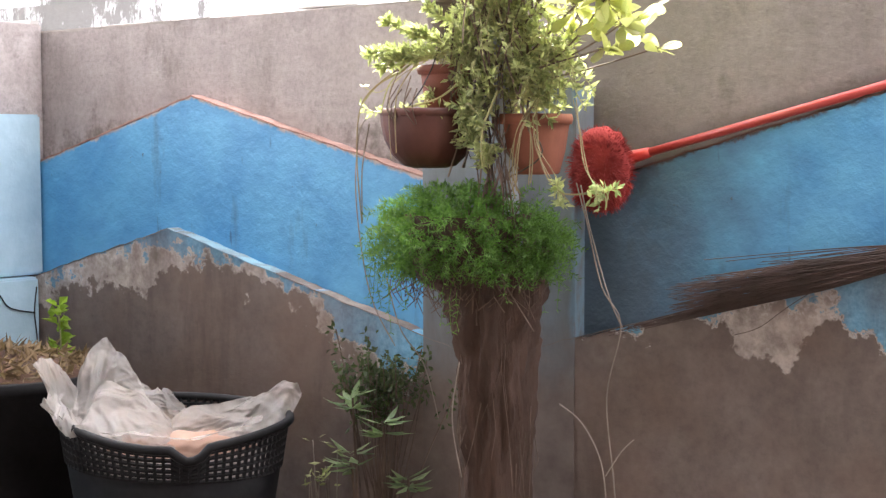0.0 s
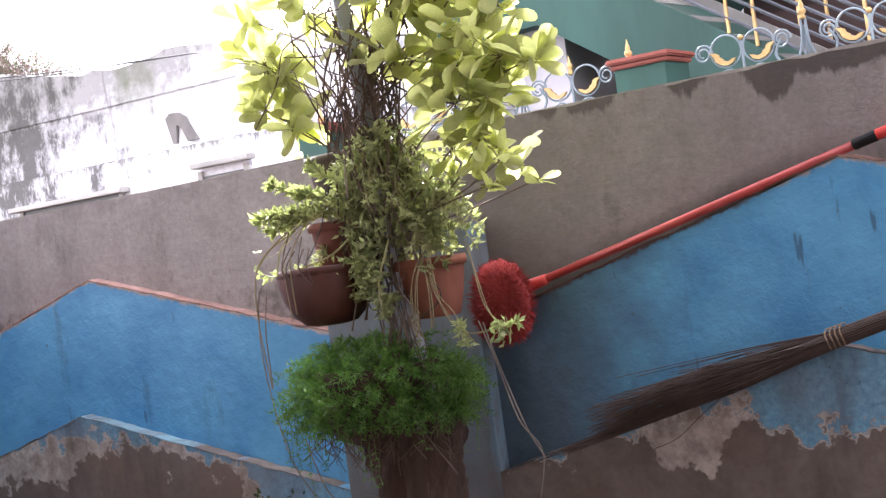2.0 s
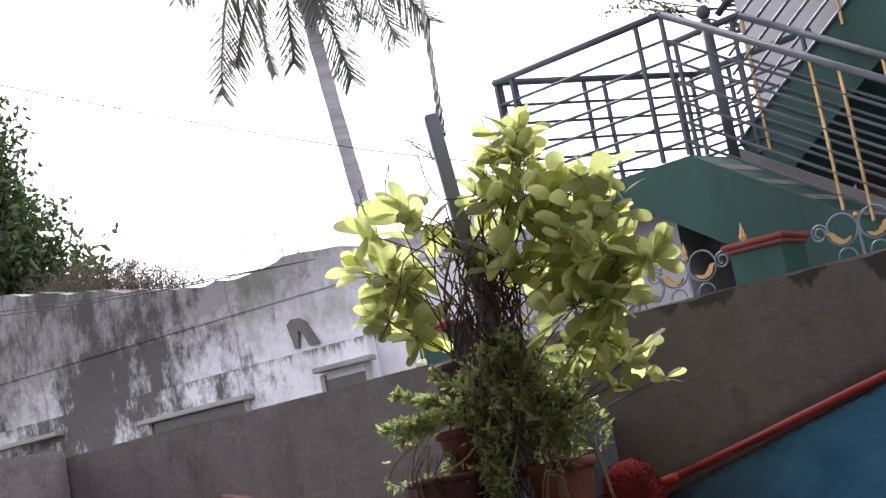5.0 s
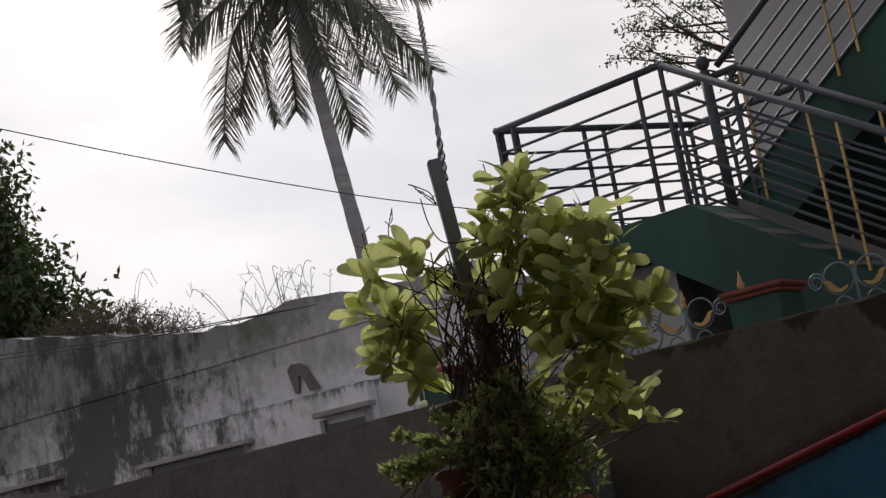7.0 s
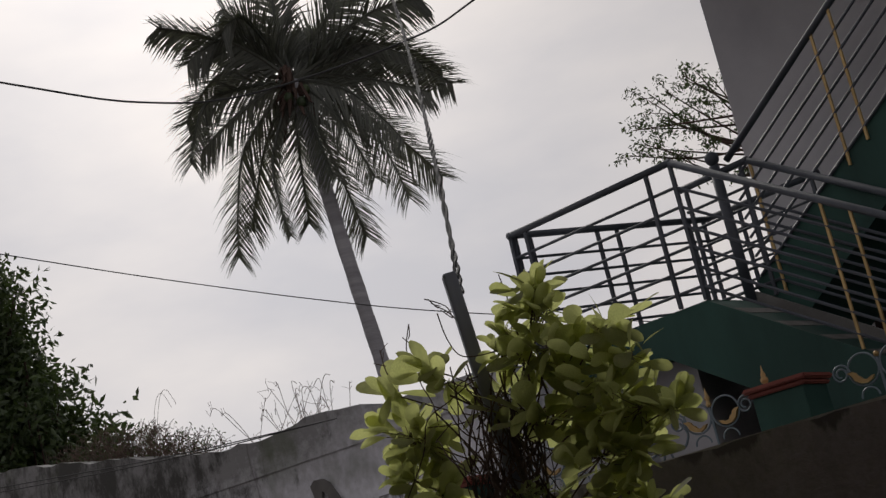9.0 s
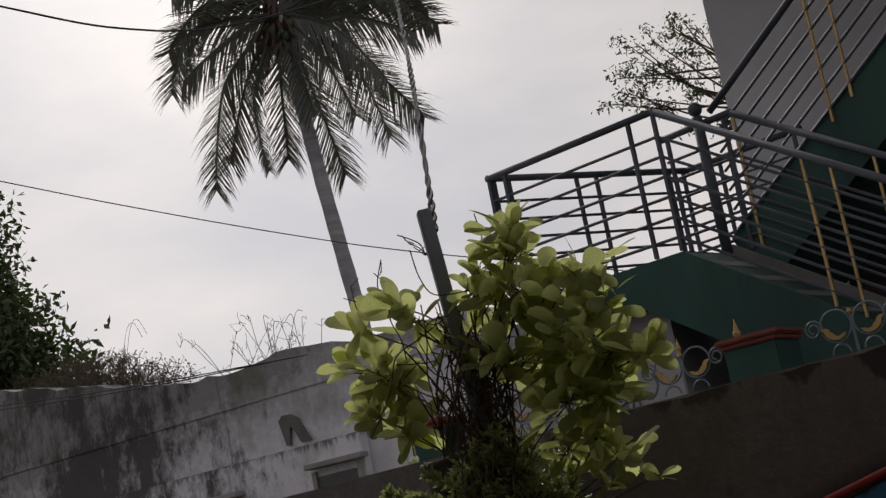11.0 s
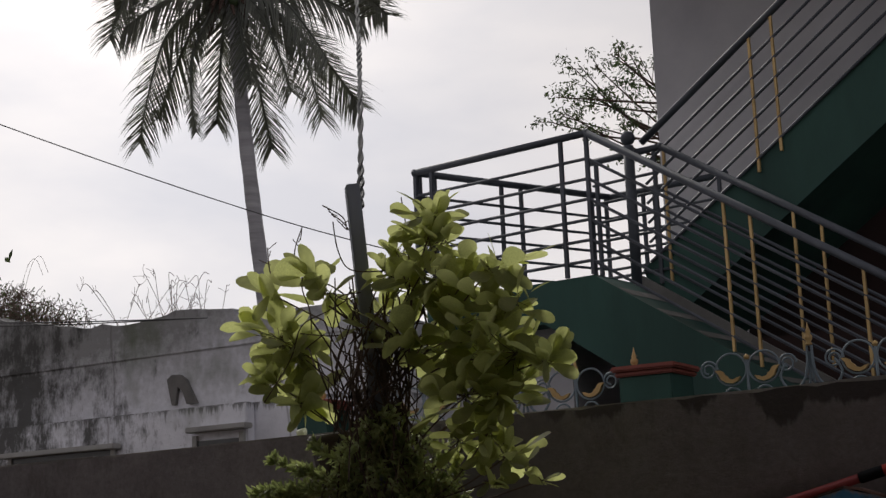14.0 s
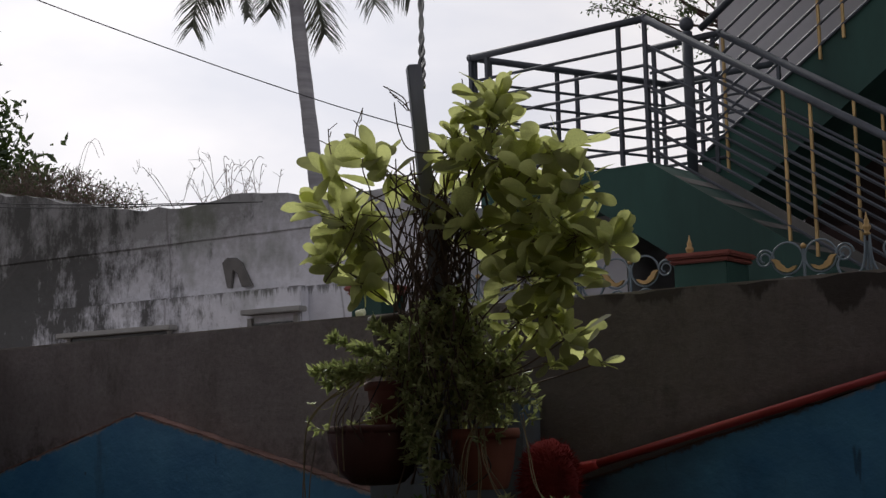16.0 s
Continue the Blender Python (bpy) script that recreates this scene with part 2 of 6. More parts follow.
def mat_lower():
    """Damp brown render with old white and blue paint flaking away under its edge."""
    m, n, l, b = shader("flaking_plaster", 0.88)
    f = noise_tex(n, l, 6, 8, 0.7)
    fine = noise_tex(n, l, 60, 5, 0.65)
    col = ramp(n, l, f, ((0.22, (0.115, 0.09, 0.081)), (0.5, (0.165, 0.134, 0.122)), (0.8, (0.225, 0.188, 0.172))))
    d, x, z = below_line(n, l, -1.15, 1.18, 0.345)
    warp = noise_tex(n, l, 5.2, 9, 0.62)
    k = math_node(n, l, "MULTIPLY_ADD", warp, -0.62, math_node(n, l, "ADD", d, 0.255))
    bare = ramp(n, l, math_node(n, l, "MULTIPLY_ADD", x, 0.2, 0.5), ((0.445, (0, 0, 0)), (0.47, (1, 1, 1)), (0.645, (1, 1, 1)), (0.69, (0, 0, 0))))
    k = math_node(n, l, "MULTIPLY_ADD", bare, 0.2, k)
    white = ramp(n, l, k, ((0.045, (1, 1, 1)), (0.06, (0, 0, 0))))
    flake = noise_tex(n, l, 9, 7, 0.7)
    pale = ramp(n, l, noise_tex(n, l, 18, 6, 0.7), ((0.35, (0.27, 0.235, 0.215)), (0.62, (0.55, 0.5, 0.47))))
    col = mix(n, l, white, col, pale)
    kept = ramp(n, l, math_node(n, l, "MULTIPLY_ADD", x, 0.2, 0.5), ((0.22, (0.1, 0.1, 0.1)), (0.27, (0.4, 0.4, 0.4)), (0.31, (0.35, 0.35, 0.35)), (0.34, (0, 0, 0)),
                (0.4, (0.1, 0.1, 0.1)), (0.42, (0.8, 0.8, 0.8)), (0.475, (0.8, 0.8, 0.8)), (0.49, (0, 0, 0)), (0.66, (0, 0, 0)), (0.72, (0.25, 0.25, 0.25)), (0.76, (1, 1, 1)), (0.9, (1, 1, 1)), (0.97, (0.4, 0.4, 0.4))))
    k2 = math_node(n, l, "MULTIPLY_ADD", flake, -0.5, math_node(n, l, "ADD", d, 0.235))
    k2 = math_node(n, l, "ADD", math_node(n, l, "MULTIPLY_ADD", kept, -0.21, k2), 0.06)
    chip = ramp(n, l, k2, ((0.018, (0, 0, 0)), (0.022, (0.8, 0.8, 0.8)), (0.034, (0.6, 0.6, 0.6)), (0.045, (0, 0, 0))))
    col = mix(n, l, chip, col, (0.6, 0.57, 0.55))
    blue = ramp(n, l, k2, ((0.012, (1, 1, 1)), (0.02, (0, 0, 0))))
    col = mix(n, l, blue, col, ramp(n, l, fine, ((0.3, (0.11, 0.3, 0.49)), (0.7, (0.2, 0.42, 0.6)))))
    grit = noise_tex(n, l, 30, 8, 0.75)
    col = mix(n, l, 1.0, col, ramp(n, l, grit, ((0.3, (0.8, 0.79, 0.78)), (0.5, (1, 1, 1)), (0.72, (1.16, 1.15, 1.14)))), "MULTIPLY")
    damp = noise_tex(n, l, 1.7, 5, 0.6)
    col = mix(n, l, ramp(n, l, damp, ((0.42, (0, 0, 0)), (0.66, (0.55, 0.55, 0.55)))), col, (0.2, 0.13, 0.1))
    drip = noise_tex(n, l, 6, 5, 0.6, (1, 1, 0.2))
    col = mix(n, l, ramp(n, l, drip, ((0.52, (0, 0, 0)), (0.7, (0.6, 0.6, 0.6)))), col, (0.07, 0.052, 0.045))
    l.new(col, b.inputs["Base Color"])
    h = mix(n, l, 0.5, mix(n, l, 0.75, fine, f), mix(n, l, 0.5, white, blue))
    bump(n, l, b, h, 0.6, 0.014)
    return m


def mat_facade():
    """White limewash with black mould running down and cracks."""
    m, n, l, b = shader("mouldy_limewash", 0.9)
    f = noise_tex(n, l, 1.6, 8, 0.7)
    run = noise_tex(n, l, 2.6, 9, 0.78, (1, 1, 0.4))
    fine = noise_tex(n, l, 14, 6, 0.7)
    col = ramp(n, l, f, ((0.3, (0.6, 0.6, 0.65)), (0.6, (0.82, 0.82, 0.87))))
    x, z = coords(n, l)
    # grime spreading down from the parapet
    hi = math_node(n, l, "MULTIPLY_ADD", z, 0.55, math_node(n, l, "MULTIPLY_ADD", x, -0.06, math_node(n, l, "ADD", f, -2.1)))
    col = mix(n, l, ramp(n, l, math_node(n, l, "MULTIPLY_ADD", fine, 0.5, hi), ((0.42, (0, 0, 0)), (0.85, (0.8, 0.8, 0.8)))), col, (0.15, 0.148, 0.138))
    # black mould in blotches that run down, thickest between the hidden windows
    drip = noise_tex(n, l, 6, 8, 0.8, (1, 1, 0.32))
    patch = noise_tex(n, l, 1.3, 7, 0.72, (1, 1, 0.75))
    left = math_node(n, l, "MINIMUM", math_node(n, l, "MULTIPLY_ADD", x, -0.05, -0.29), 0.06)
    runs = math_node(n, l, "ADD", math_node(n, l, "MULTIPLY_ADD", patch, 0.9, left), math_node(n, l, "MULTIPLY_ADD", drip, 0.45, -0.2))
    col = mix(n, l, ramp(n, l, runs, ((0.47, (0, 0, 0)), (0.58, (0.92, 0.92, 0.92)))), col, (0.055, 0.054, 0.05))
    # teeth of mould hanging from the top of the lower wall
    lip = math_node(n, l, "MULTIPLY_ADD", noise_tex(n, l, 16, 6, 0.75, (1, 1, 0.1)), 0.42, math_node(n, l, "SUBTRACT", z, 2.4))
    below = math_node(n, l, "LESS_THAN", z, 2.661)
    teeth = mix(n, l, 1.0, ramp(n, l, lip, ((0.42, (0, 0, 0)), (0.47, (0.8, 0.8, 0.8)))), mix(n, l, below, (0, 0, 0), (1, 1, 1)), "MULTIPLY")
    col = mix(n, l, teeth, col, (0.1, 0.098, 0.094))
    green = noise_tex(n, l, 1.1, 5, 0.6, (1, 1, 0.6))
    col = mix(n, l, ramp(n, l, green, ((0.56, (0, 0, 0)), (0.68, (0.7, 0.7, 0.7)))), col, (0.1, 0.12, 0.065))
    v = n.new("ShaderNodeTexVoronoi")
    v.feature = "DISTANCE_TO_EDGE"
    v.inputs["Scale"].default_value = 0.55
    t = n.new("ShaderNodeTexCoord")
    w = n.new("ShaderNodeMix")
    w.data_type = "VECTOR"
    w.inputs[0].default_value = 0.12
    nz = n.new("ShaderNodeTexNoise")
    nz.inputs["Scale"].default_value = 2.5
    l.new(t.outputs["Object"], nz.inputs["Vector"])
    l.new(t.outputs["Object"], w.inputs[4])
    l.new(nz.outputs["Color"], w.inputs[5])
    l.new(w.outputs[1], v.inputs["Vector"])
    col = mix(n, l, ramp(n, l, v.outputs["Distance"], ((0.0, (0.55, 0.55, 0.55)), (0.007, (0, 0, 0)))), col, (0.12, 0.11, 0.11))
    spots = noise_tex(n, l, 22, 8, 0.8)
    col = mix(n, l, ramp(n, l, spots, ((0.6, (0, 0, 0)), (0.7, (0.75, 0.75, 0.75)))), col, (0.12, 0.115, 0.11))
    l.new(col, b.inputs["Base Color"])
    bump(n, l, b, fine, 0.4, 0.02)
    return m


PLASTER, BLUE, LOWER, FACADE = mat_plaster_grey(), mat_blue(), mat_lower(), mat_facade()
PALE_BLUE = simple("pale_blue_wash", (0.22, 0.36, 0.47), (0.42, 0.57, 0.67), 7, 0.8, bumps=0.4, dist=0.01)
LEDGE_RED = simple("worn_red_ledge", (0.2, 0.11, 0.09), (0.5, 0.31, 0.27), 22, 0.85, lo=0.38, hi=0.62)
LEDGE_BLUE = simple("worn_light_blue_ledge", (0.15, 0.135, 0.125), (0.24, 0.42, 0.51), 13, 0.75, lo=0.43, hi=0.56)
LEDGE_WORN = simple("crumbling_ledge", (0.06, 0.05, 0.045), (0.27, 0.23, 0.21), 20, 0.9, bumps=0.6, dist=0.008, lo=0.35, hi=0.65)
COPING = simple("wall_coping", (0.2, 0.18, 0.16), (0.42, 0.39, 0.36), 25, 0.9)
EARTH = simple("yard_earth", (0.06, 0.045, 0.035), (0.14, 0.11, 0.085), 6, 0.95, bumps=0.6, dist=0.03)
SOIL = simple("potting_soil", (0.05, 0.03, 0.02), (0.16, 0.09, 0.06), 40, 0.95, bumps=0.8, dist=0.01)
TERRACOTTA = simple("terracotta", (0.19, 0.065, 0.042), (0.31, 0.11, 0.068), 18, 0.75)
RED_POT = simple("dull_red_pot", (0.15, 0.045, 0.032), (0.24, 0.085, 0.06), 24, 0.65)
STRAW_PALE = simple("straw_stem", (0.2, 0.16, 0.085), (0.36, 0.29, 0.16), 40, 0.7)
BROWN_POT = simple("brown_pot", (0.07, 0.022, 0.018), (0.125, 0.042, 0.032), 30, 0.5)
DARK_POT = simple("dark_pot", (0.05, 0.035, 0.03), (0.1, 0.07, 0.06), 30, 0.55)
BLACK_PLASTIC = simple("black_plastic", (0.009, 0.009, 0.011), (0.02, 0.02, 0.022), 40, 0.6)
RED_PLASTIC = simple("red_plastic", (0.5, 0.03, 0.03), (0.62, 0.06, 0.05), 30, 0.35)
RED_FIBRE = simple("red_fibre", (0.24, 0.022, 0.022), (0.38, 0.05, 0.048), 60, 0.95, bumps=0.6)
RED_TUBE = simple("painted_red_tube", (0.4, 0.04, 0.04), (0.52, 0.085, 0.075), 14, 0.35)
STRAW = simple("dark_palm_sticks", (0.03, 0.02, 0.018), (0.095, 0.062, 0.053), 60, 0.7, vary=0.2)
TWINE = simple("twine", (0.18, 0.125, 0.08), (0.3, 0.215, 0.145), 80, 0.9)
BARK = simple("fibrous_bark", (0.034, 0.021, 0.016), (0.1, 0.06, 0.046), 22, 0.95, stretch=(1, 1, 0.2), bumps=0.9, dist=0.02)
VINE = simple("dry_vine", (0.07, 0.047, 0.038), (0.19, 0.135, 0.105), 40, 0.85)
COIR = simple("coir_fibre", (0.07, 0.045, 0.033), (0.17, 0.115, 0.085), 40, 0.9)
GREEN_STEM = simple("green_stem", (0.24, 0.26, 0.1), (0.4, 0.38, 0.18), 40, 0.6)
PALE_STEM = simple("pale_dry_string", (0.2, 0.17, 0.145), (0.36, 0.31, 0.27), 40, 0.85)
WEATHERED = simple("weathered_post", (0.28, 0.3, 0.36), (0.44, 0.47, 0.53), 25, 0.8, stretch=(1, 1, 0.12), bumps=0.5)
CABLE = simple("black_cable", (0.02, 0.02, 0.022), (0.04, 0.04, 0.042), 50, 0.6)
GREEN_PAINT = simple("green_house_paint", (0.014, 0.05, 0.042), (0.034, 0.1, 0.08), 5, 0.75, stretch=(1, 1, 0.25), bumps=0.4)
# stretch below the mop: its shade and dirt in one dark colour
LEDGE_SHADED = simple("shade_and_dirt_ledge", (0.035, 0.025, 0.022), (0.16, 0.085, 0.07), 16, 0.9)
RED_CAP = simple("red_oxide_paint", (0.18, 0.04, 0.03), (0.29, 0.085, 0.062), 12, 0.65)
GOLD = simple("gold_paint", (0.42, 0.27, 0.1), (0.64, 0.45, 0.2), 20, 0.45, 0.3)
IRON_BLUE = simple("blue_grey_iron_paint", (0.12, 0.16, 0.195), (0.22, 0.275, 0.31), 15, 0.5)
IRON_DARK = simple("dark_iron_paint", (0.05, 0.057, 0.073), (0.095, 0.105, 0.128), 15, 0.6)
HOUSE_PALE = simple("pale_house_paint", (0.42, 0.41, 0.44), (0.56, 0.55, 0.57), 2.5, 0.85)
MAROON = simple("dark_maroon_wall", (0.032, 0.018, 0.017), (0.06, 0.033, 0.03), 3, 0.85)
CONCRETE = simple("stair_concrete", (0.3, 0.29, 0.28), (0.45, 0.44, 0.42), 8, 0.9)
DARK_GLASS = simple("dark_opening", (0.02, 0.02, 0.022), (0.05, 0.05, 0.05), 4, 0.3)
CREAM = simple("unseen_house_wall", (0.32, 0.3, 0.3), (0.42, 0.39, 0.39), 3, 0.9)
LEAF_BROAD = leafy("broad_leaf", (0.34, 0.345, 0.19), (0.495, 0.49, 0.3), 0.8, 0.65)
LEAF_PALE = leafy("succulent_leaf", (0.24, 0.275, 0.14), (0.46, 0.49, 0.28), 0.45, 0.4)
LEAF_FERN = leafy("fern_needles", (0.04, 0.1, 0.016), (0.115, 0.23, 0.04), 0.4, 0.5)
LEAF_DARK = leafy("tree_leaf", (0.025, 0.045, 0.018), (0.07, 0.1, 0.035), 0.3, 0.45)
LEAF_PALM = leafy("palm_leaflet", (0.06, 0.066, 0.056), (0.12, 0.126, 0.105), 0.2, 0.4)
LEAF_BUSH = leafy("bush_leaf", (0.1, 0.165, 0.08), (0.28, 0.37, 0.21), 0.35, 0.3)
LEAF_YELLOW = leafy("seedling_leaf", (0.16, 0.28, 0.03), (0.3, 0.42, 0.06), 0.5, 0.45)
LEAF_DRY = leafy("dry_leaf", (0.1, 0.065, 0.04), (0.27, 0.19, 0.11), 0.2, 0.85)
WHITE_PETAL = leafy("white_bud", (0.7, 0.7, 0.62), (0.85, 0.85, 0.8), 0.3, 0.5)
MORTAR = simple("dark_mortar", (0.12, 0.115, 0.11), (0.22, 0.21, 0.2), 9, 0.95)
PALM_TRUNK = simple("palm_trunk", (0.22, 0.22, 0.24), (0.37, 0.36, 0.38), 8, 0.9, stretch=(0.3, 0.3, 2.5), bumps=0.7, dist=0.03)


def mat_film():
    m, n, l, b = shader("thin_milky_plastic", 0.14)
    f = noise_tex(n, l, 9, 5)
    l.new(ramp(n, l, f, ((0.3, (0.56, 0.49, 0.45)), (0.65, (0.72, 0.69, 0.67)))), b.inputs["Base Color"])
    t = n.new("ShaderNodeBsdfTransparent")
    tl = n.new("ShaderNodeBsdfTranslucent")
    tl.inputs[0].default_value = (0.8, 0.75, 0.72, 1)
    s = n.new("ShaderNodeMixShader")
    s.inputs[0].default_value = 0.4
    l.new(b.outputs[0], s.inputs[1])
    l.new(tl.outputs[0], s.inputs[2])
    s2 = n.new("ShaderNodeMixShader")
    s2.inputs[0].default_value = 0.52
    l.new(s.outputs[0], s2.inputs[1])
    l.new(t.outputs[0], s2.inputs[2])
    l.new(s2.outputs[0], n["Material Output"].inputs[0])
    bump(n, l, b, noise_tex(n, l, 24, 6, 0.6), 0.6, 0.02)
    return m


def mat_pier():
    """Pale grey-blue wash on cement, gone to bare brown near the ground."""
    m, n, l, b = shader("dirty_blue_wash", 0.9)
    f = noise_tex(n, l, 7, 7, 0.7)
    x, z = coords(n, l)
    brown = ramp(n, l, noise_tex(n, l, 12, 6), ((0.3, (0.125, 0.098, 0.088)), (0.7, (0.195, 0.16, 0.146))))
    wash = ramp(n, l, noise_tex(n, l, 5, 7, 0.7, (1, 1, 0.3)), ((0.3, (0.11, 0.114, 0.12)), (0.65, (0.185, 0.22, 0.252))))
    edge = math_node(n, l, "MULTIPLY_ADD", math_node(n, l, "SUBTRACT", noise_tex(n, l, 4, 6, 0.65), 0.5), 0.5, z)
    col = mix(n, l, ramp(n, l, edge, ((0.74, (0, 0, 0)), (0.98, (1, 1, 1)))), brown, wash)
    strip = math_node(n, l, "MULTIPLY_ADD", f, 0.05, x)
    blue = mix(n, l, 1.0, ramp(n, l, strip, ((0.438, (0, 0, 0)), (0.45, (0.8, 0.8, 0.8)))), ramp(n, l, edge, ((0.86, (0, 0, 0)), (0.95, (0.9, 0.9, 0.9)))), "MULTIPLY")
    blue = mix(n, l, 1.0, blue, ramp(n, l, noise_tex(n, l, 8, 5, 0.7, (1, 1, 0.4)), ((0.47, (0, 0, 0)), (0.56, (1, 1, 1)))), "MULTIPLY")
    col = mix(n, l, blue, col, (0.15, 0.25, 0.34))
    l.new(col, b.inputs["Base Color"])
    bump(n, l, b, f, 0.4, 0.008)
    return m


PIER = mat_pier()
PEACH = simple("peach_cloth", (0.26, 0.15, 0.11), (0.4, 0.25, 0.19), 14, 0.7)
BLACK_PLASTIC.node_tree.nodes["Principled BSDF"].inputs["Specular IOR Level"].default_value = 0.12
FILM = mat_film()
rng = random.Random(7)


# ---- builders ----
def link_mesh(name, bm, mat, smooth=False):
    me = bpy.data.meshes.new(name)
    bm.normal_update()
    bm.to_mesh(me)
    bm.free()
    me.materials.append(mat)
    if smooth:
        me.polygons.foreach_set("use_smooth", [True] * len(me.polygons))
    return me


def part(name, bm, mat, parent, label="", smooth=False):
    ob = new(name, link_mesh(name, bm, mat, smooth))
    ob.parent = parent
    if parent is not None:
        ob.matrix_parent_inverse = parent.matrix_basis.inverted()
    return tagged(ob, label)


def thing(name, at, label, category, group="", kind=""):
    ob = new(name)
    ob.location = at
    ob.empty_display_size = 0.1
    return tagged(ob, label, category, group, kind)


def box(bm, lo, hi, bevel=0.0):
    r = bmesh.ops.create_cube(bm, size=1)
    s = [h - a for a, h in zip(lo, hi)]
    c = [(h + a) / 2 for a, h in zip(lo, hi)]
    for v in r["verts"]:
        v.co = Vector([v.co[i] * s[i] + c[i] for i in range(3)])
    if bevel:
        es = list({e for v in r["verts"] for e in v.link_edges})
        bmesh.ops.bevel(bm, geom=es, offset=bevel, segments=2, affect="EDGES")
    return bm


def solid_box(lo, hi, bevel=0.0):
    return box(bmesh.new(), lo, hi, bevel)


def prism(bm, pts, y0, y1):
    """A polygon in x and z, given clockwise or not, pushed from y0 to y1."""
    a = [bm.verts.new((x, y0, z)) for x, z in pts]
    b = [bm.verts.new((x, y1, z)) for x, z in pts]
    bm.faces.new(a)
    bm.faces.new(b[::-1])
    k = len(pts)
    for i in range(k):
        bm.faces.new((a[i], b[i], b[(i + 1) % k], a[(i + 1) % k]))
    bmesh.ops.recalc_face_normals(bm, faces=bm.faces[-(k + 2):])
    return bm


def tube(bm, pts, radii, sides=6, closed=False, caps=True):
    """A round bar along a line of points."""
    pts = [Vector(p) for p in pts]
    if isinstance(radii, (int, float)):
        radii = [radii] * len(pts)
    rings, k = [], len(pts)
    up = Vector((0.13, 0.27, 0.95)).normalized()
    for i, p in enumerate(pts):
        a = pts[(i - 1) % k] if closed or i else pts[0]
        b = pts[(i + 1) % k] if closed or i < k - 1 else pts[-1]
        d = (b - a).normalized()
        s = d.cross(up)
        if s.length < 0.05:
            s = d.cross(Vector((1, 0, 0)))
        s.normalize()
        t = s.cross(d)
        rings.append([bm.verts.new(p + radii[i] * (math.cos(q) * s + math.sin(q) * t)) for q in [math.tau * j / sides for j in range(sides)]])
    for i in range(k if closed else k - 1):
        a, b = rings[i], rings[(i + 1) % k]
        for j in range(sides):
            bm.faces.new((a[j], a[(j + 1) % sides], b[(j + 1) % sides], b[j]))
    if caps and not closed:
        bm.faces.new(rings[0][::-1])
        bm.faces.new(rings[-1])
    return bm


def lathe(bm, at, profile, sides=28, ribs=0, depth=0.0):
    """Rings of (radius, height) about an upright axis at a point, ribbed if asked."""
    rings = []
    for r, z in profile:
        rings.append([bm.verts.new((at[0] + (r + depth * (abs(math.sin(ribs * q / 2)) - 0.5) * (1 if ribs else 0)) * math.cos(q),
                                    at[1] + (r + depth * (abs(math.sin(ribs * q / 2)) - 0.5) * (1 if ribs else 0)) * math.sin(q), at[2] + z))
                      for q in [math.tau * j / sides for j in range(sides)]])
    for a, b in zip(rings, rings[1:]):
        for j in range(sides):
            bm.faces.new((a[j], a[(j + 1) % sides], b[(j + 1) % sides], b[j]))
    bm.faces.new(rings[0][::-1])
    return bm


def spline(pts, steps=6):
    """A smooth line through the points."""
    p = [Vector(q) for q in pts]
    out = []
    for i in range(len(p) - 1):
        a, b, c, d = p[max(i - 1, 0)], p[i], p[i + 1], p[min(i + 2, len(p) - 1)]
        for s in range(steps):
            t = s / steps
            out.append(0.5 * (2 * b + (c - a) * t + (2 * a - 5 * b + 4 * c - d) * t * t + (3 * b - a - 3 * c + d) * t ** 3))
    out.append(p[-1])
    return out


def jitter(s, r=rng):
    return Vector((r.uniform(-s, s), r.uniform(-s, s), r.uniform(-s, s)))


def blade(bm, root, d, side, length, width, fold=0.0):
    """A small pointed leaf of four corners, bent along its middle."""
    n = d.cross(side).normalized() * fold * width
    a = bm.verts.new(root)
    b = bm.verts.new(root + d * length * 0.45 + side * width * 0.5 + n)
    c = bm.verts.new(root + d * length)
    e = bm.verts.new(root + d * length * 0.45 - side * width * 0.5 + n)
    bm.faces.new((a, b, c))
    bm.faces.new((a, c, e))


def side_of(d, r=rng):
    s = d.cross(jitter(1, r))
    return s.normalized() if s.length > 1e-4 else Vector((1, 0, 0))


# ---- ground and boundary wall ----
def ground():
    bm = bmesh.new()
    xs = [-3000, -200, -60, -20, -8, -4, -2, 0, 2, 4, 8, 20, 60, 200, 3000]
    grid = [[bm.verts.new((x, y, 0.0)) for x in xs] for y in xs]
    for i in range(len(xs) - 1):
        for j in range(len(xs) - 1):
            bm.faces.new((grid[i][j], grid[i][j + 1], grid[i + 1][j + 1], grid[i + 1][j]))
    tagged(part("ground", bm, EARTH, None), "bare brown earth of the yard and lane", "ground", kind="structure")


ground()


def zigzag(x0, top, drop, lo, hi):
    """Corners of the zigzag line between lo and hi, peak at x0."""
    def z(x):
        d = abs((x - x0 + PERIOD) % (2 * PERIOD) - PERIOD)
        return top - drop * d / PERIOD + TILT * (x - x0)
    k0, k1 = math.ceil((lo - x0) / PERIOD), math.floor((hi - x0) / PERIOD)
    xs = [lo] + [x0 + k * PERIOD for k in range(k0, k1 + 1)] + [hi]
    return [(x, z(x)) for x in xs]


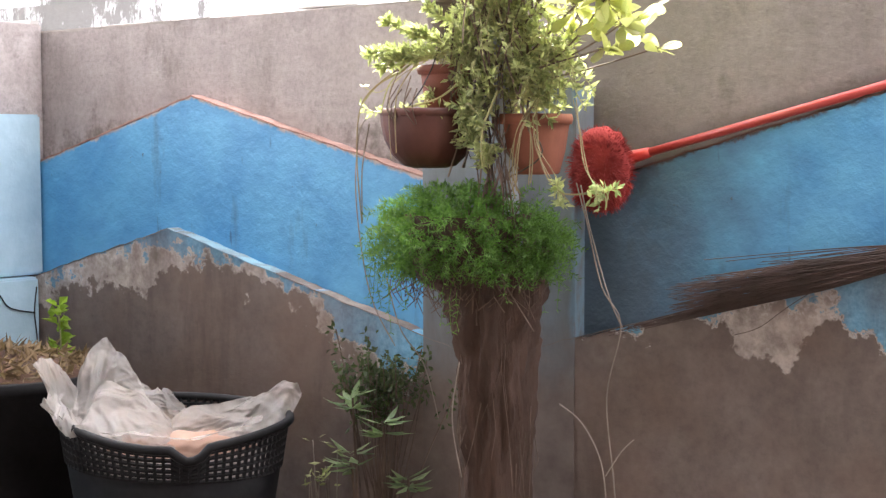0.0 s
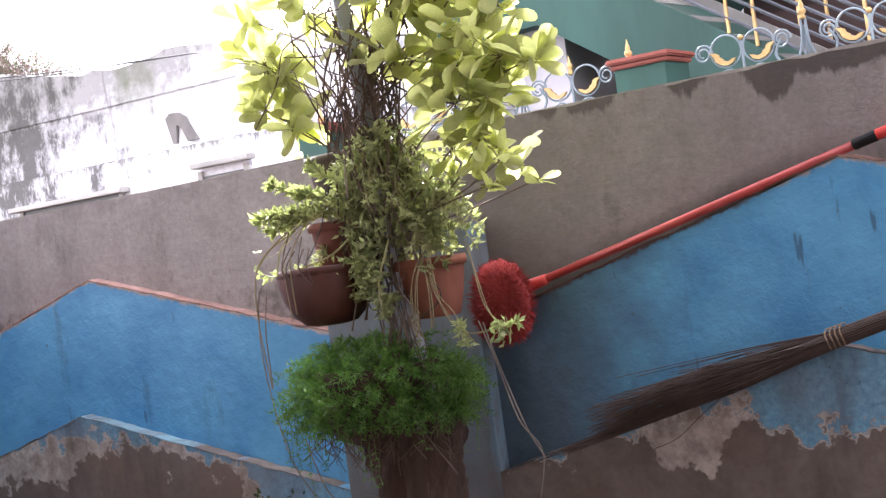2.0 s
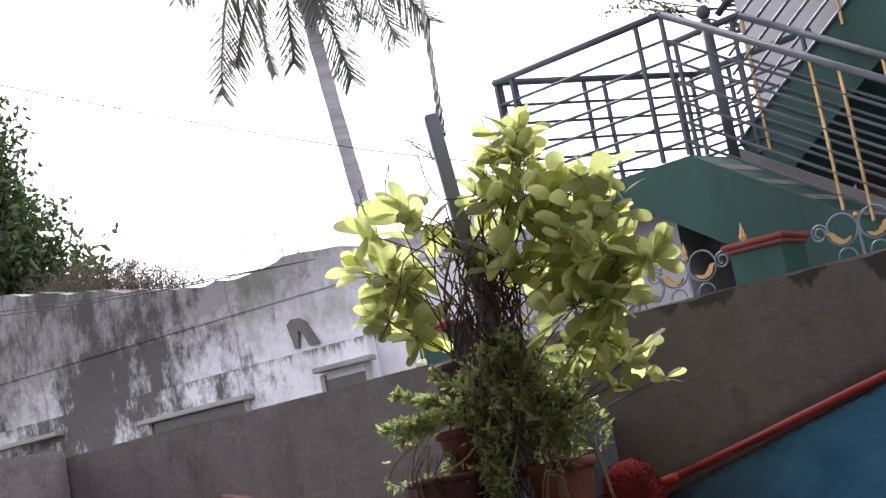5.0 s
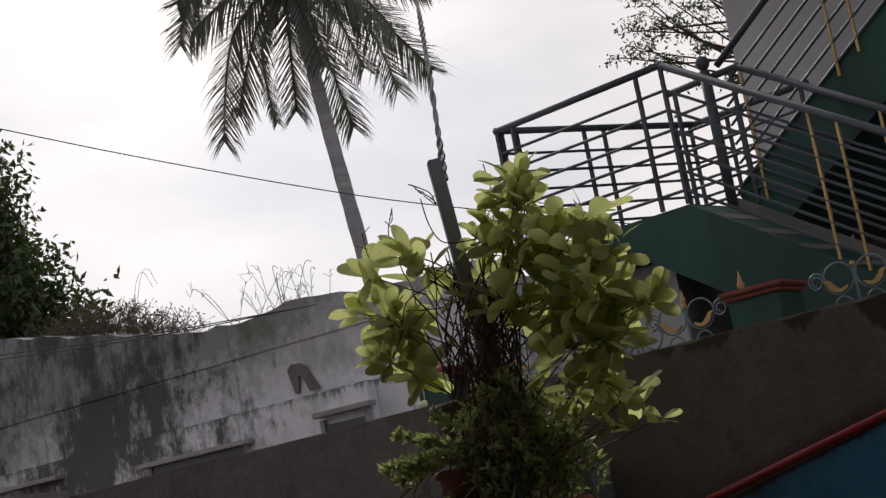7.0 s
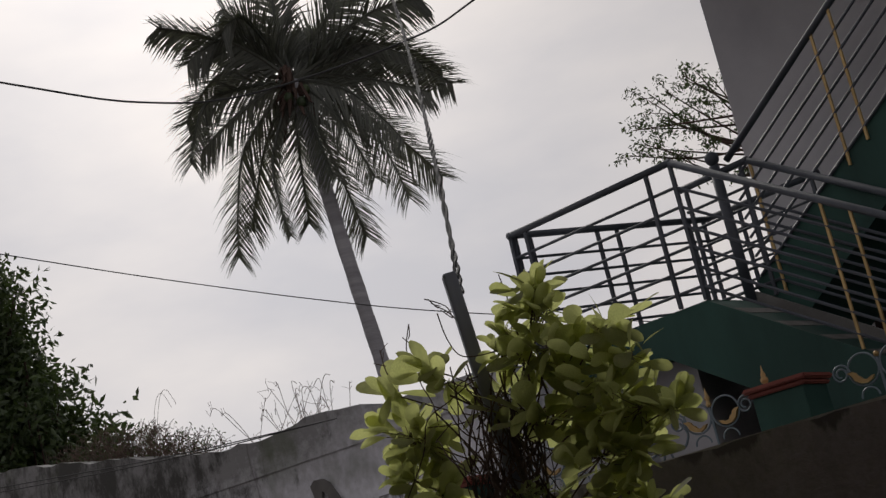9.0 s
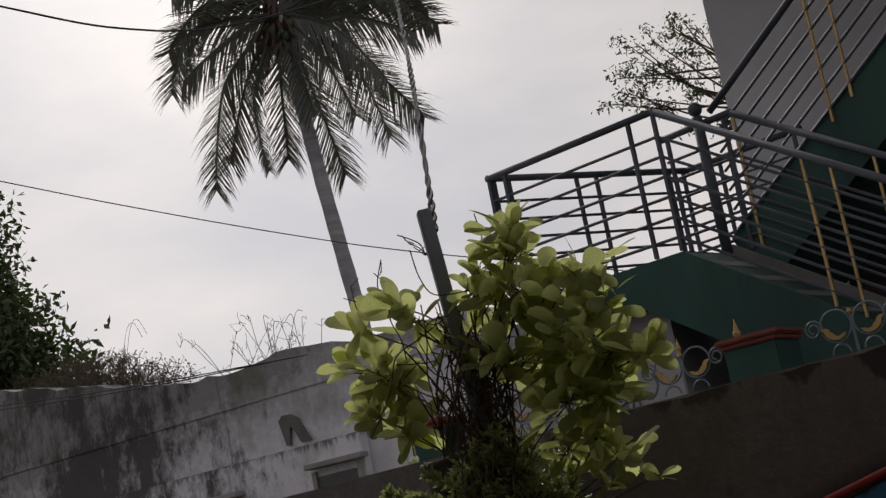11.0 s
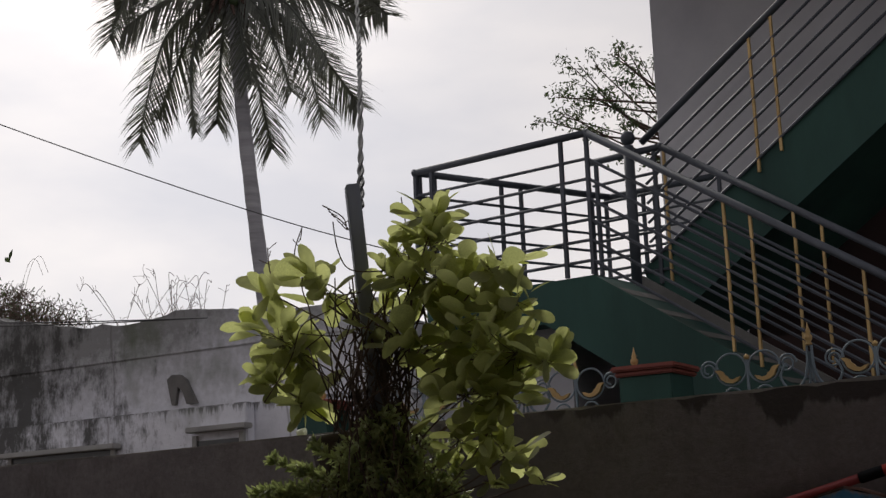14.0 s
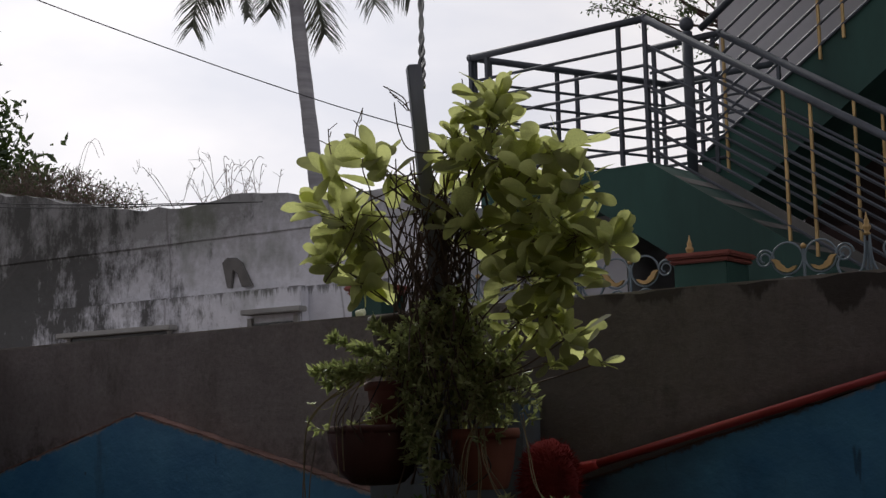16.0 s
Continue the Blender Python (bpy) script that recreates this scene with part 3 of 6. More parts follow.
def uneven(line, amp, r, every=0.05):
    """The line broken into short, slightly ragged steps."""
    out = []
    for (x0, z0), (x1, z1) in zip(line, line[1:]):
        k = max(1, int((x1 - x0) / every))
        for i in range(k):
            t = i / k
            out.append((x0 + (x1 - x0) * t, z0 + (z1 - z0) * t + (r.uniform(-amp, amp) if i else 0)))
    out.append(line[-1])
    return out


WALL_L, WALL_R = -1.9, 5.0


def boundary_wall():
    wall = thing("wall_boundary", (0, 0, 0), "bare cement boundary wall with a blue zigzag relief and black algae", "wall", kind="structure")
    r = random.Random(3)
    crest = lambda x: 1.884 + TILT * x
    top = [(WALL_L - 0.15, crest(WALL_L))]
    for i in range(139):
        x = WALL_L - 0.1 + i * 0.05
        top.append((x, crest(x) + r.uniform(-0.004, 0.004)))
    top.append((WALL_R, crest(WALL_R)))
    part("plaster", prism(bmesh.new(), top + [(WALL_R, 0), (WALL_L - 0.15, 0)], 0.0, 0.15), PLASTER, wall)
    cop = bmesh.new()
    for i in range(14):
        x = WALL_L - 0.15 + i * 0.5
        x1, h = min(x + 0.4995, WALL_R), r.uniform(0.005, 0.009)
        prism(cop, [(x, crest(x) - 0.006), (x, crest(x) + h), (x1, crest(x1) + h), (x1, crest(x1) - 0.006)], 0.002, 0.148)
    part("coping", cop, COPING, wall, "thin pale weathered coping")
    blue = zigzag(-1.085, 1.62, 0.35, WALL_L, WALL_R)
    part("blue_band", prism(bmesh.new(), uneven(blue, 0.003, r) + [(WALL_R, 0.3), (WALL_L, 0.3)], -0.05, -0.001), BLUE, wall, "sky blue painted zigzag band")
    low = zigzag(-1.15, 1.18, 0.345, WALL_L, WALL_R)
    part("plinth", prism(bmesh.new(), uneven(low, 0.004, r) + [(WALL_R, 0), (WALL_L, 0)], -0.1, -0.051), LOWER, wall, "brown plinth with flaking white and blue paint")
    for line, y0, y1, mat, nm, th in ((blue, -0.0535, -0.001, LEDGE_RED, "ledge", 0.006), (low, -0.1035, -0.0515, LEDGE_BLUE, "ledge", 0.003)):
        for (xa, za), (xb, zb) in zip(line, line[1:]):
            if xb - xa < 0.2:
                continue
            rag = uneven([(xa, za), (xb, zb)], 0.003, r, 0.03)
            bm = bmesh.new()
            prism(bm, [(x, z + th) for x, z in rag] + [(x, z + 0.0006) for x, z in rag[::-1]], y0 + r.uniform(0, 0.002), y1)
            under_mop = mat is LEDGE_RED and xa > 0 and xb < 1.7
            if mat is LEDGE_BLUE:
                k = next((i for i, q in enumerate(rag) if q[0] - xa > 0.5), len(rag) - 1) if -1.3 < xa < -1.0 else 1
                worn = bmesh.new()
                rest = rag[k - 1:]
                prism(worn, [(x, z + th) for x, z in rest] + [(x, z + 0.0006) for x, z in rest[::-1]], y0 + 0.001, y1)
                part(nm, worn, LEDGE_WORN, wall, "crumbling grey ledge")
                if k == 1:
                    bm.free()
                    continue
                bm.free()
                bm, rag = bmesh.new(), rag[:k]
                prism(bm, [(x, z + th) for x, z in rag] + [(x, z + 0.0006) for x, z in rag[::-1]], y0, y1)
            part(nm, bm, LEDGE_SHADED if under_mop else mat, wall, "dark ledge, dirt and the mop's shade painted on" if under_mop else "worn red oxide ledge" if mat is LEDGE_RED else "worn light blue ledge")
    # the pier behind the hanging pots
    part("pier", box(bmesh.new(), (-0.085, -0.1025, 0.0), (0.432, -0.002, 1.62), 0.002), PIER, wall, "pier with worn grey-blue wash")


boundary_wall()


def side_wall():
    wall = thing("wall_side", (WALL_L, 0, 0), "pale blue side wall meeting the boundary wall", "wall", kind="structure")
    part("plaster", solid_box((WALL_L - 0.12, -0.62, 0), (WALL_L, -0.002, 1.9), 0.006), PLASTER, wall)
    part("blue_wash", solid_box((WALL_L + 0.001, -3.2, 0.99), (WALL_L + 0.05, -0.055, 1.57), 0.008), PALE_BLUE, wall, "pale blue washed upper face")
    part("plinth", solid_box((WALL_L + 0.001, -3.2, 0), (WALL_L + 0.085, -0.105, 0.985), 0.008), PALE_BLUE, wall, "pale blue washed plinth")
    part("core", solid_box((WALL_L - 0.12, -3.2, 0), (WALL_L, -0.625, 1.565), 0.006), PLASTER, wall)


side_wall()


def coping_chip():
    """A flake of white paint or shell lying on the coping."""
    c = thing("plaster_chip", (-0.197, 0.01, 1.889), "small white plaster chip lying on the wall coping", "chip")
    bm = bmesh.new()
    bmesh.ops.create_icosphere(bm, subdivisions=2, radius=1)
    for v in bm.verts:
        v.co = Vector((-0.197, 0.018, 1.899)) + Vector((v.co.x * 0.02, v.co.y * 0.012, v.co.z * 0.013)) * (1 + 0.4 * noise.noise(v.co * 1.7))
    part("flake", bm, WHITE_PETAL, c)


coping_chip()


def shade_house():
    """Unseen house front, side and overhead slab, added to shade the yard."""
    h = thing("unseen_house", (2, -6, 0), "plain unseen house front and slab added to shade the yard", "house", kind="structure")
    part("wall", solid_box((-8, -6.2, 0), (11, -6.0, 9.5)), CREAM, h)
    part("shade_slab", solid_box((-4, -6.0, 3.8), (9, -1.2, 3.95)), CREAM, h)
    part("side", solid_box((6.5, -6.0, 0), (6.7, 0.2, 3.8)), CREAM, h)


shade_house()


# ---- the post with its plants ----
def wooden_post():
    p = thing("plant_post", (0.3, -0.33, 0), "leaning weathered wooden post wrapped in fibrous bark", "post")
    bm = bmesh.new()
    r = random.Random(5)
    pts = [(0.34, -0.34, 0.0), (0.345, -0.34, 0.4), (0.337, -0.34, 0.75), (0.335, -0.34, 1.0), (0.33, -0.35, 1.2)]
    line = spline(pts, 12)
    rings = []
    for i, q in enumerate(line):
        rad = 0.078 + 0.075 * (i / len(line)) ** 3.4
        rings.append([bm.verts.new(q + Vector((math.cos(a), math.sin(a), 0)) * (rad * (1 + 0.25 * noise.noise((math.cos(a) * 3.5, math.sin(a) * 3.5, i * 0.22)) + 0.35 * abs(noise.noise((math.cos(a) * 9, math.sin(a) * 9, i * 0.15))) + 0.06 * r.uniform(-1, 1)))) for a in [math.tau * j / 64 for j in range(64)]])
    for a, b in zip(rings, rings[1:]):
        for j in range(64):
            bm.faces.new((a[j], a[(j + 1) % 64], b[(j + 1) % 64], b[j]))
    bm.faces.new(rings[-1])
    part("trunk", bm, BARK, p, "brown fibrous trunk", True)
    bm = bmesh.new()
    for i in range(46):
        a = r.uniform(0, math.tau)
        z = r.uniform(0.6, 1.16)
        c = Vector((0.335 + 0.1 * math.cos(a), -0.34 + 0.1 * math.sin(a), z))
        ln = r.uniform(0.1, 0.4)
        tube(bm, [c, c + Vector((r.uniform(-.02, .02), r.uniform(-.02, .02), -ln * 0.5)), c + Vector((r.uniform(-.05, .05), r.uniform(-.03, .03), -ln))], [0.0016, 0.0014, 0.0006], 4)
    for i in range(48):
        z = r.uniform(1.3, 1.75)
        c = Vector((0.41 - 0.07 * (z - 1.2) + r.gauss(0, 0.035), -0.42 + r.uniform(-0.04, 0.02), z))
        ln = r.uniform(0.12, 0.38)
        tube(bm, spline([c, c + Vector((r.gauss(0, 0.025), r.uniform(-.02, .02), -ln * 0.5)), c + Vector((r.gauss(0, 0.04), r.uniform(-.02, .02), -ln))], 4), r.uniform(0.0012, 0.003), 4)
    part("root_fringe", bm, VINE, p, "thin dry hanging roots")
    bm = bmesh.new()
    for i in range(110):                # matted fibre hanging under the fern
        a = r.uniform(math.pi, math.tau)
        q = r.uniform(0.06, 0.2)
        c = Vector((0.28 + 1.1 * q * math.cos(a), -0.38 + 0.8 * q * math.sin(a), 1.16 - 0.3 * abs(q - 0.1)))
        ln = r.uniform(0.06, 0.14) * (1.4 - 3.5 * q)
        tube(bm, spline([c, c + Vector((r.gauss(0, 0.02), r.gauss(0, 0.02), -ln * 0.5)), c + Vector((r.gauss(0, 0.035), r.gauss(0, 0.025), -ln))], 3), 0.0012, 3)
    part("coir_fringe", bm, COIR, p, "matted brown coir under the fern")
    d = (Vector((0.34, -0.45, 2.49)) - Vector((0.42, -0.38, 1.2)))
    bm = bmesh.new()
    box(bm, (-0.024, -0.018, 0), (0.024, 0.018, d.length), 0.003)
    bmesh.ops.transform(bm, matrix=Matrix.Translation((0.42, -0.38, 1.2)) @ d.to_track_quat("Z", "Y").to_matrix().to_4x4(), verts=bm.verts)
    part("stake", bm, WEATHERED, p, "blue-grey weathered wooden stake")


wooden_post()


def twisted_cable():
    c = thing("twisted_cable", (0.34, -0.44, 2.45), "black twisted cable rising from the stake", "cable")
    e = Vector((2.55, -3.56, 1.55))
    a, b = Vector((0.36, -0.44, 2.43)), e + Vector((-0.526, 0.753, 0.397)).normalized() * 7.6
    b2 = e + Vector((-0.511, 0.722, 0.47)).normalized() * 13.5
    for k in (0, 1):
        line = []
        for i in range(620):
            t = i / 619
            q = a.lerp(b, t / 0.4) if t < 0.4 else b.lerp(b2, (t - 0.4) / 0.6)
            q = q + Vector((0.012 * math.sin(9 * t), 0, 0.01 * math.sin(13 * t)))
            w = t * 260 + k * math.pi + 2.5 * math.sin(t * 40)
            line.append(q + Vector((math.cos(w), math.sin(w), 0.2 * math.sin(w))) * (0.0045 + 0.0015 * math.sin(t * 90)))
        part("strand", tube(bmesh.new(), line, 0.0056, 5), CABLE, c)


twisted_cable()

# ---- pots ----
def clay_pot(name, at, prof, mat, label, ribs=0, depth=0.0, rim=None, sides=48):
    p = thing(name, at, label, "plant pot", "hanging plant pots")
    part("body", lathe(bmesh.new(), at, prof, sides, ribs, depth), mat, p, "", True)
    top = prof[-1]
    if rim:
        bm = bmesh.new()
        r, z, h, t = rim
        lathe(bm, at, [(r - t, z - 0.001), (r, z), (r + 0.003, z + h * 0.5), (r, z + h), (r - t, z + h), (r - t * 1.2, z + h * 0.2)], sides)
        part("rim", bm, mat, p, "", True)
    bm = bmesh.new()
    lathe(bm, (at[0], at[1], at[2] + top[1] - 0.02), [(0.001, 0.012), (top[0] * 0.5, 0.008), (top[0] * 0.93, 0)], 20)
    part("soil", bm, SOIL, p)
    return p


BOWL = (0.185, -0.43, 1.4)
clay_pot("hanging_bowl", BOWL, [(0.04, 0), (0.066, 0.006), (0.096, 0.035), (0.116, 0.075), (0.125, 0.115), (0.127, 0.145)], BROWN_POT,
         "brown ribbed bowl pot hanging from the post", 26, 0.011, (0.129, 0.135, 0.02, 0.008))
clay_pot("small_pot", (0.222, -0.4, 1.545), [(0.055, 0), (0.06, 0.005), (0.07, 0.1), (0.072, 0.11)], RED_POT,
         "small dark red clay pot above the bowl", 0, 0, (0.078, 0.1, 0.022, 0.01))
clay_pot("clay_pot", (0.44, -0.33, 1.385), [(0.064, 0), (0.069, 0.006), (0.083, 0.06), (0.092, 0.12), (0.094, 0.13)], TERRACOTTA,
         "orange terracotta pot with a thick rim", 22, 0.008, (0.102, 0.128, 0.026, 0.014))
clay_pot("dark_pot", (0.16, -0.25, 1.715), [(0.07, 0), (0.075, 0.006), (0.096, 0.11), (0.1, 0.12)], DARK_POT,
         "dark brown ribbed pot level with the wall coping", 34, 0.005, (0.106, 0.118, 0.018, 0.008))


def wires():
    w = thing("pot_hanger", (0.2, -0.42, 1.5), "thin wires holding the hanging pots", "wire")
    for i in range(3):
        a = 0.4 + i * math.tau / 3
        p0 = Vector((BOWL[0] + 0.118 * math.cos(a), BOWL[1] + 0.118 * math.sin(a), 1.525))
        part("wire", tube(bmesh.new(), spline([p0, p0.lerp(Vector((0.27, -0.42, 1.8)), 0.5) + Vector((0.01, 0, -0.01)), (0.3, -0.42, 1.95)], 4), 0.0016, 5), CABLE, w)


wires()


def bowl_roots():
    r = random.Random(71)
    w = thing("root_strands", (BOWL[0], BOWL[1], 1.55), "thin dry root strands draped over the hanging bowl", "roots")
    for i in range(8):
        a = r.uniform(-2.2, 0.2)
        c = Vector((BOWL[0] + 0.1 * math.cos(a), BOWL[1] + 0.1 * math.sin(a), 1.6 + r.uniform(0, 0.06)))
        o = Vector((BOWL[0] + 0.138 * math.cos(a), BOWL[1] + 0.138 * math.sin(a), 1.56))
        e = Vector((BOWL[0] + 0.13 * math.cos(a + 0.1), BOWL[1] + 0.13 * math.sin(a + 0.1), r.uniform(1.5, 1.55)))
        part("strand", tube(bmesh.new(), spline([c, o, e + jitter(0.01, r)], 5), r.uniform(0.0012, 0.0024), 4), VINE, w)


bowl_roots()


# ---- plants on the post ----
def asparagus_fern():
    f = thing("asparagus_fern", (0.29, -0.42, 1.2), "bright green feathery fern drooping from a fibre basket", "fern")
    r = random.Random(11)
    bm = bmesh.new()
    lathe(bm, (0.29, -0.4, 1.08), [(0.06, 0), (0.12, 0.03), (0.16, 0.12), (0.17, 0.2)], 30)
    for v in bm.verts:
        v.co += Vector((1, 1, 0.6)) * 0.025 * noise.noise(v.co * 14)
    part("basket", bm, BARK, f, "brown coir fibre basket", True)
    st, nd = bmesh.new(), bmesh.new()
    mid, ax = Vector((0.297, -0.41, 1.222)), Vector((0.32, 0.24, 0.18))
    for i in range(1500):
        d = jitter(1, r)
        while d.length > 1 or d.length < 0.3:
            d = jitter(1, r)
        d = d.normalized() * (0.55 + 0.45 * r.random() ** 0.6)
        if d.z < -0.5:
            d.z *= 0.6
        lump = 1 + 0.14 * noise.noise(d * 3.2)
        tip = mid + Vector((d.x * ax.x, d.y * ax.y, d.z * ax.z)) * lump
        out = Vector((d.x, d.y, d.z * 0.8 + 0.1)).normalized()
        ln = r.uniform(0.05, 0.09)
        pts = []
        for k in range(5):
            t = k / 4
            pts.append(tip - out * ln * (1 - t) + Vector((0, 0, -0.03 * t * t)) + jitter(0.004, r))
        tube(st, pts, 0.0006, 3, caps=False)
        for k in range(1, 5):
            dd0 = (pts[k] - pts[k - 1]).normalized()
            for _ in range(6):
                q = pts[k - 1].lerp(pts[k], r.random())
                dd = (dd0 * 0.6 + side_of(dd0, r) + Vector((0, 0, 0.1))).normalized()
                blade(nd, q, dd, side_of(dd, r), r.uniform(0.011, 0.024), r.uniform(0.002, 0.0036))
    for i in range(26):                 # long threads hanging under the ball
        a = r.uniform(0, math.tau)
        c = Vector((0.29 + 0.29 * math.cos(a), -0.41 + 0.2 * math.sin(a), 1.16 + r.uniform(-0.06, 0.03)))
        ln = r.uniform(0.05, 0.13)
        pts = [c + Vector((0, 0, -ln * k / 5)) + jitter(0.006, r) for k in range(6)]
        tube(st, pts, 0.0008, 3, caps=False)
        for k in range(1, 6):
            for _ in range(4):
                s = side_of(Vector((0, 0, 1)), r)
                blade(nd, pts[k], (s + Vector((0, 0, -0.5))).normalized(), side_of(s, r), r.uniform(0.01, 0.022), 0.003)
    tagged(part("stalk_mass", st, LEAF_FERN, f), kind="stuff")
    tagged(part("foliage", nd, LEAF_FERN, f, "fine green needle foliage"), kind="stuff")


asparagus_fern()


def trailing_succulent():
    s = thing("trailing_succulent", (0.3, -0.42, 1.55), "trailing plant with small fleshy leaves spilling from the pots", "plant")
    r = random.Random(21)
    st, lf = bmesh.new(), bmesh.new()

    def sprig(pts, rad, n_leaf, size, spread=1.0):
        line = spline(pts, 5)
        k = len(line)
        tube(st, line, [rad * (1 - 0.55 * i / k) for i in range(k)], 5)
        for i in range(n_leaf):
            t = r.uniform(0.25, 1.0)
            q = line[min(int(t * (k - 1)), k - 2)]
            d = (line[min(int(t * (k - 1)) + 1, k - 1)] - q)
            d = d.normalized() if d.length > 1e-5 else Vector((0, 0, -1))
            sd = side_of(d, r)
            dd = (d * 0.5 + sd * spread + Vector((0, 0, 0.25))).normalized()
            blade(lf, q, dd, side_of(dd, r), size * r.uniform(0.6, 1.3), size * r.uniform(0.35, 0.55), 0.25)

    heads = [((0.3, -0.42, 1.7), 0.09, 34), ((0.36, -0.44, 1.76), 0.09, 36), ((0.34, -0.42, 1.63), 0.08, 26), ((0.45, -0.4, 1.75), 0.1, 50),
             ((0.55, -0.4, 1.66), 0.1, 40), ((0.44, -0.4, 1.63), 0.1, 44), ((0.4, -0.44, 1.83), 0.08, 30), ((0.33, -0.47, 1.54), 0.045, 16), ((0.36, -0.47, 1.5), 0.035, 10),
             ((0.4, -0.47, 1.44), 0.03, 9), ((0.5, -0.4, 1.6), 0.07, 20), ((0.74, -0.48, 1.355), 0.035, 5), ((0.6, -0.48, 1.34), 0.03, 4), ((0.21, -0.46, 1.575), 0.03, 5)]
    for c, sp, n in heads:
        for i in range(n):
            a = Vector(c) + jitter(sp * 0.55, r)
            d = jitter(1, r).normalized() * sp * r.uniform(0.6, 1.3)
            d.y *= 0.7
            root = a - d * 0.4 + Vector((0, 0, -0.02))
            sprig([root, a + Vector((0, 0, 0.012)), a + d * 0.7, a + d + Vector((0, 0, r.uniform(-0.03, 0.02)))], 0.0021, 17, 0.024)
    # leafy arms reaching sideways over the small pot
    for pts in ([(0.3, -0.44, 1.7), (0.2, -0.47, 1.7), (0.1, -0.48, 1.715), (0.02, -0.48, 1.7)], [(0.28, -0.44, 1.7), (0.16, -0.46, 1.705), (0.07, -0.47, 1.7), (0.03, -0.48, 1.69)],
                [(0.27, -0.44, 1.71), (0.18, -0.46, 1.745), (0.1, -0.46, 1.77), (0.07, -0.46, 1.79)], [(0.3, -0.42, 1.72), (0.23, -0.45, 1.73), (0.15, -0.46, 1.75)],
                [(0.2, -0.46, 1.69), (0.12, -0.48, 1.685), (0.06, -0.48, 1.66)], [(0.3, -0.45, 1.75), (0.24, -0.46, 1.8), (0.2, -0.46, 1.82)], [(0.25, -0.45, 1.7), (0.17, -0.47, 1.68), (0.1, -0.48, 1.7)]):
        for _ in range(3):
            sprig([Vector(q) + jitter(0.012, r) for q in pts], 0.0022, 40, 0.026)
    # long runners
    for pts, n in (([(0.31, -0.46, 1.63), (0.27, -0.5, 1.585), (0.19, -0.53, 1.556), (0.1, -0.53, 1.548), (0.02, -0.52, 1.572)], 22),
                   ([(0.33, -0.45, 1.6), (0.33, -0.5, 1.54), (0.36, -0.5, 1.49)], 20), ([(0.42, -0.46, 1.6), (0.4, -0.5, 1.5), (0.4, -0.5, 1.43)], 14),
                   ([(0.12, -0.45, 1.66), (0.07, -0.5, 1.62), (0.03, -0.52, 1.57)], 0), ([(0.16, -0.45, 1.68), (0.13, -0.52, 1.62), (0.12, -0.55, 1.55)], 2)):
        sprig([Vector(q) + jitter(0.004, r) for q in pts], 0.0034, n, 0.026)
    for pts in ([(0.5, -0.42, 1.56), (0.49, -0.47, 1.5), (0.475, -0.48, 1.4), (0.48, -0.48, 1.32)], [(0.5, -0.42, 1.56), (0.5, -0.47, 1.48), (0.49, -0.48, 1.38), (0.5, -0.48, 1.34)],
                [(0.5, -0.42, 1.54), (0.54, -0.47, 1.46), (0.59, -0.48, 1.39), (0.635, -0.48, 1.32)], [(0.49, -0.42, 1.55), (0.52, -0.47, 1.45), (0.53, -0.48, 1.36)],
                [(0.51, -0.43, 1.55), (0.56, -0.47, 1.42), (0.62, -0.48, 1.35), (0.72, -0.48, 1.345)], [(0.62, -0.42, 1.57), (0.66, -0.47, 1.5), (0.69, -0.48, 1.4), (0.74, -0.48, 1.34)],
                [(0.2, -0.46, 1.68), (0.15, -0.53, 1.62), (0.15, -0.56, 1.55), (0.15, -0.55, 1.42)], [(0.14, -0.46, 1.68), (0.09, -0.53, 1.61), (0.04, -0.54, 1.55), (0.02, -0.53, 1.42), (0.01, -0.5, 1.25)],
                [(0.17, -0.46, 1.68), (0.16, -0.53, 1.6), (0.17, -0.56, 1.54), (0.17, -0.55, 1.44)]):
        for _ in range(1 if pts[0][0] < 0.3 else 2):
            strand = tube(bmesh.new(), spline([Vector(q) + jitter(0.007, r) for q in pts], 7), r.uniform(0.0012, 0.002), 5)
            part("bare_stem", strand, STRAW_PALE, s, "bare straw coloured hanging stem", True)
    tagged(part("runner_mass", st, GREEN_STEM, s, "pale yellow-green stems"), kind="stuff")
    tagged(part("foliage", lf, LEAF_PALE, s, "small fleshy green leaves"), kind="stuff")


trailing_succulent()


def leaf_mesh(i):
    """A broad rounded leaf, wider towards its tip, some with lobes."""
    r = random.Random(40 + i)
    bm = bmesh.new()
    prof = ((0.0, 0.012), (0.12, 0.04), (0.3, 0.12), (0.5, 0.2), (0.7, 0.245), (0.86, 0.215), (0.96, 0.12))
    lob = 0.12 if i % 3 == 1 else 0.02
    cup, curl = r.uniform(0.05, 0.3), r.uniform(0.05, 0.35)
    mids, le, re = [], [], []
    for t, w in prof:
        wv = w * (1 + lob * math.sin(t * 17 + i))
        z = -curl * t * t * 0.5
        mids.append(bm.verts.new((0, t, z)))
        le.append(bm.verts.new((-wv, t, z + cup * wv)))
        re.append(bm.verts.new((wv * r.uniform(0.85, 1.05), t, z + cup * wv)))
    tip = bm.verts.new((0, 1.0, -curl * 0.5))
    for k in range(len(prof) - 1):
        bm.faces.new((mids[k], mids[k + 1], le[k + 1], le[k]))
        bm.faces.new((mids[k], re[k], re[k + 1], mids[k + 1]))
    bm.faces.new((mids[-1], tip, le[-1]))
    bm.faces.new((mids[-1], re[-1], tip))
    return link_mesh("leaf", bm, LEAF_BROAD, True)


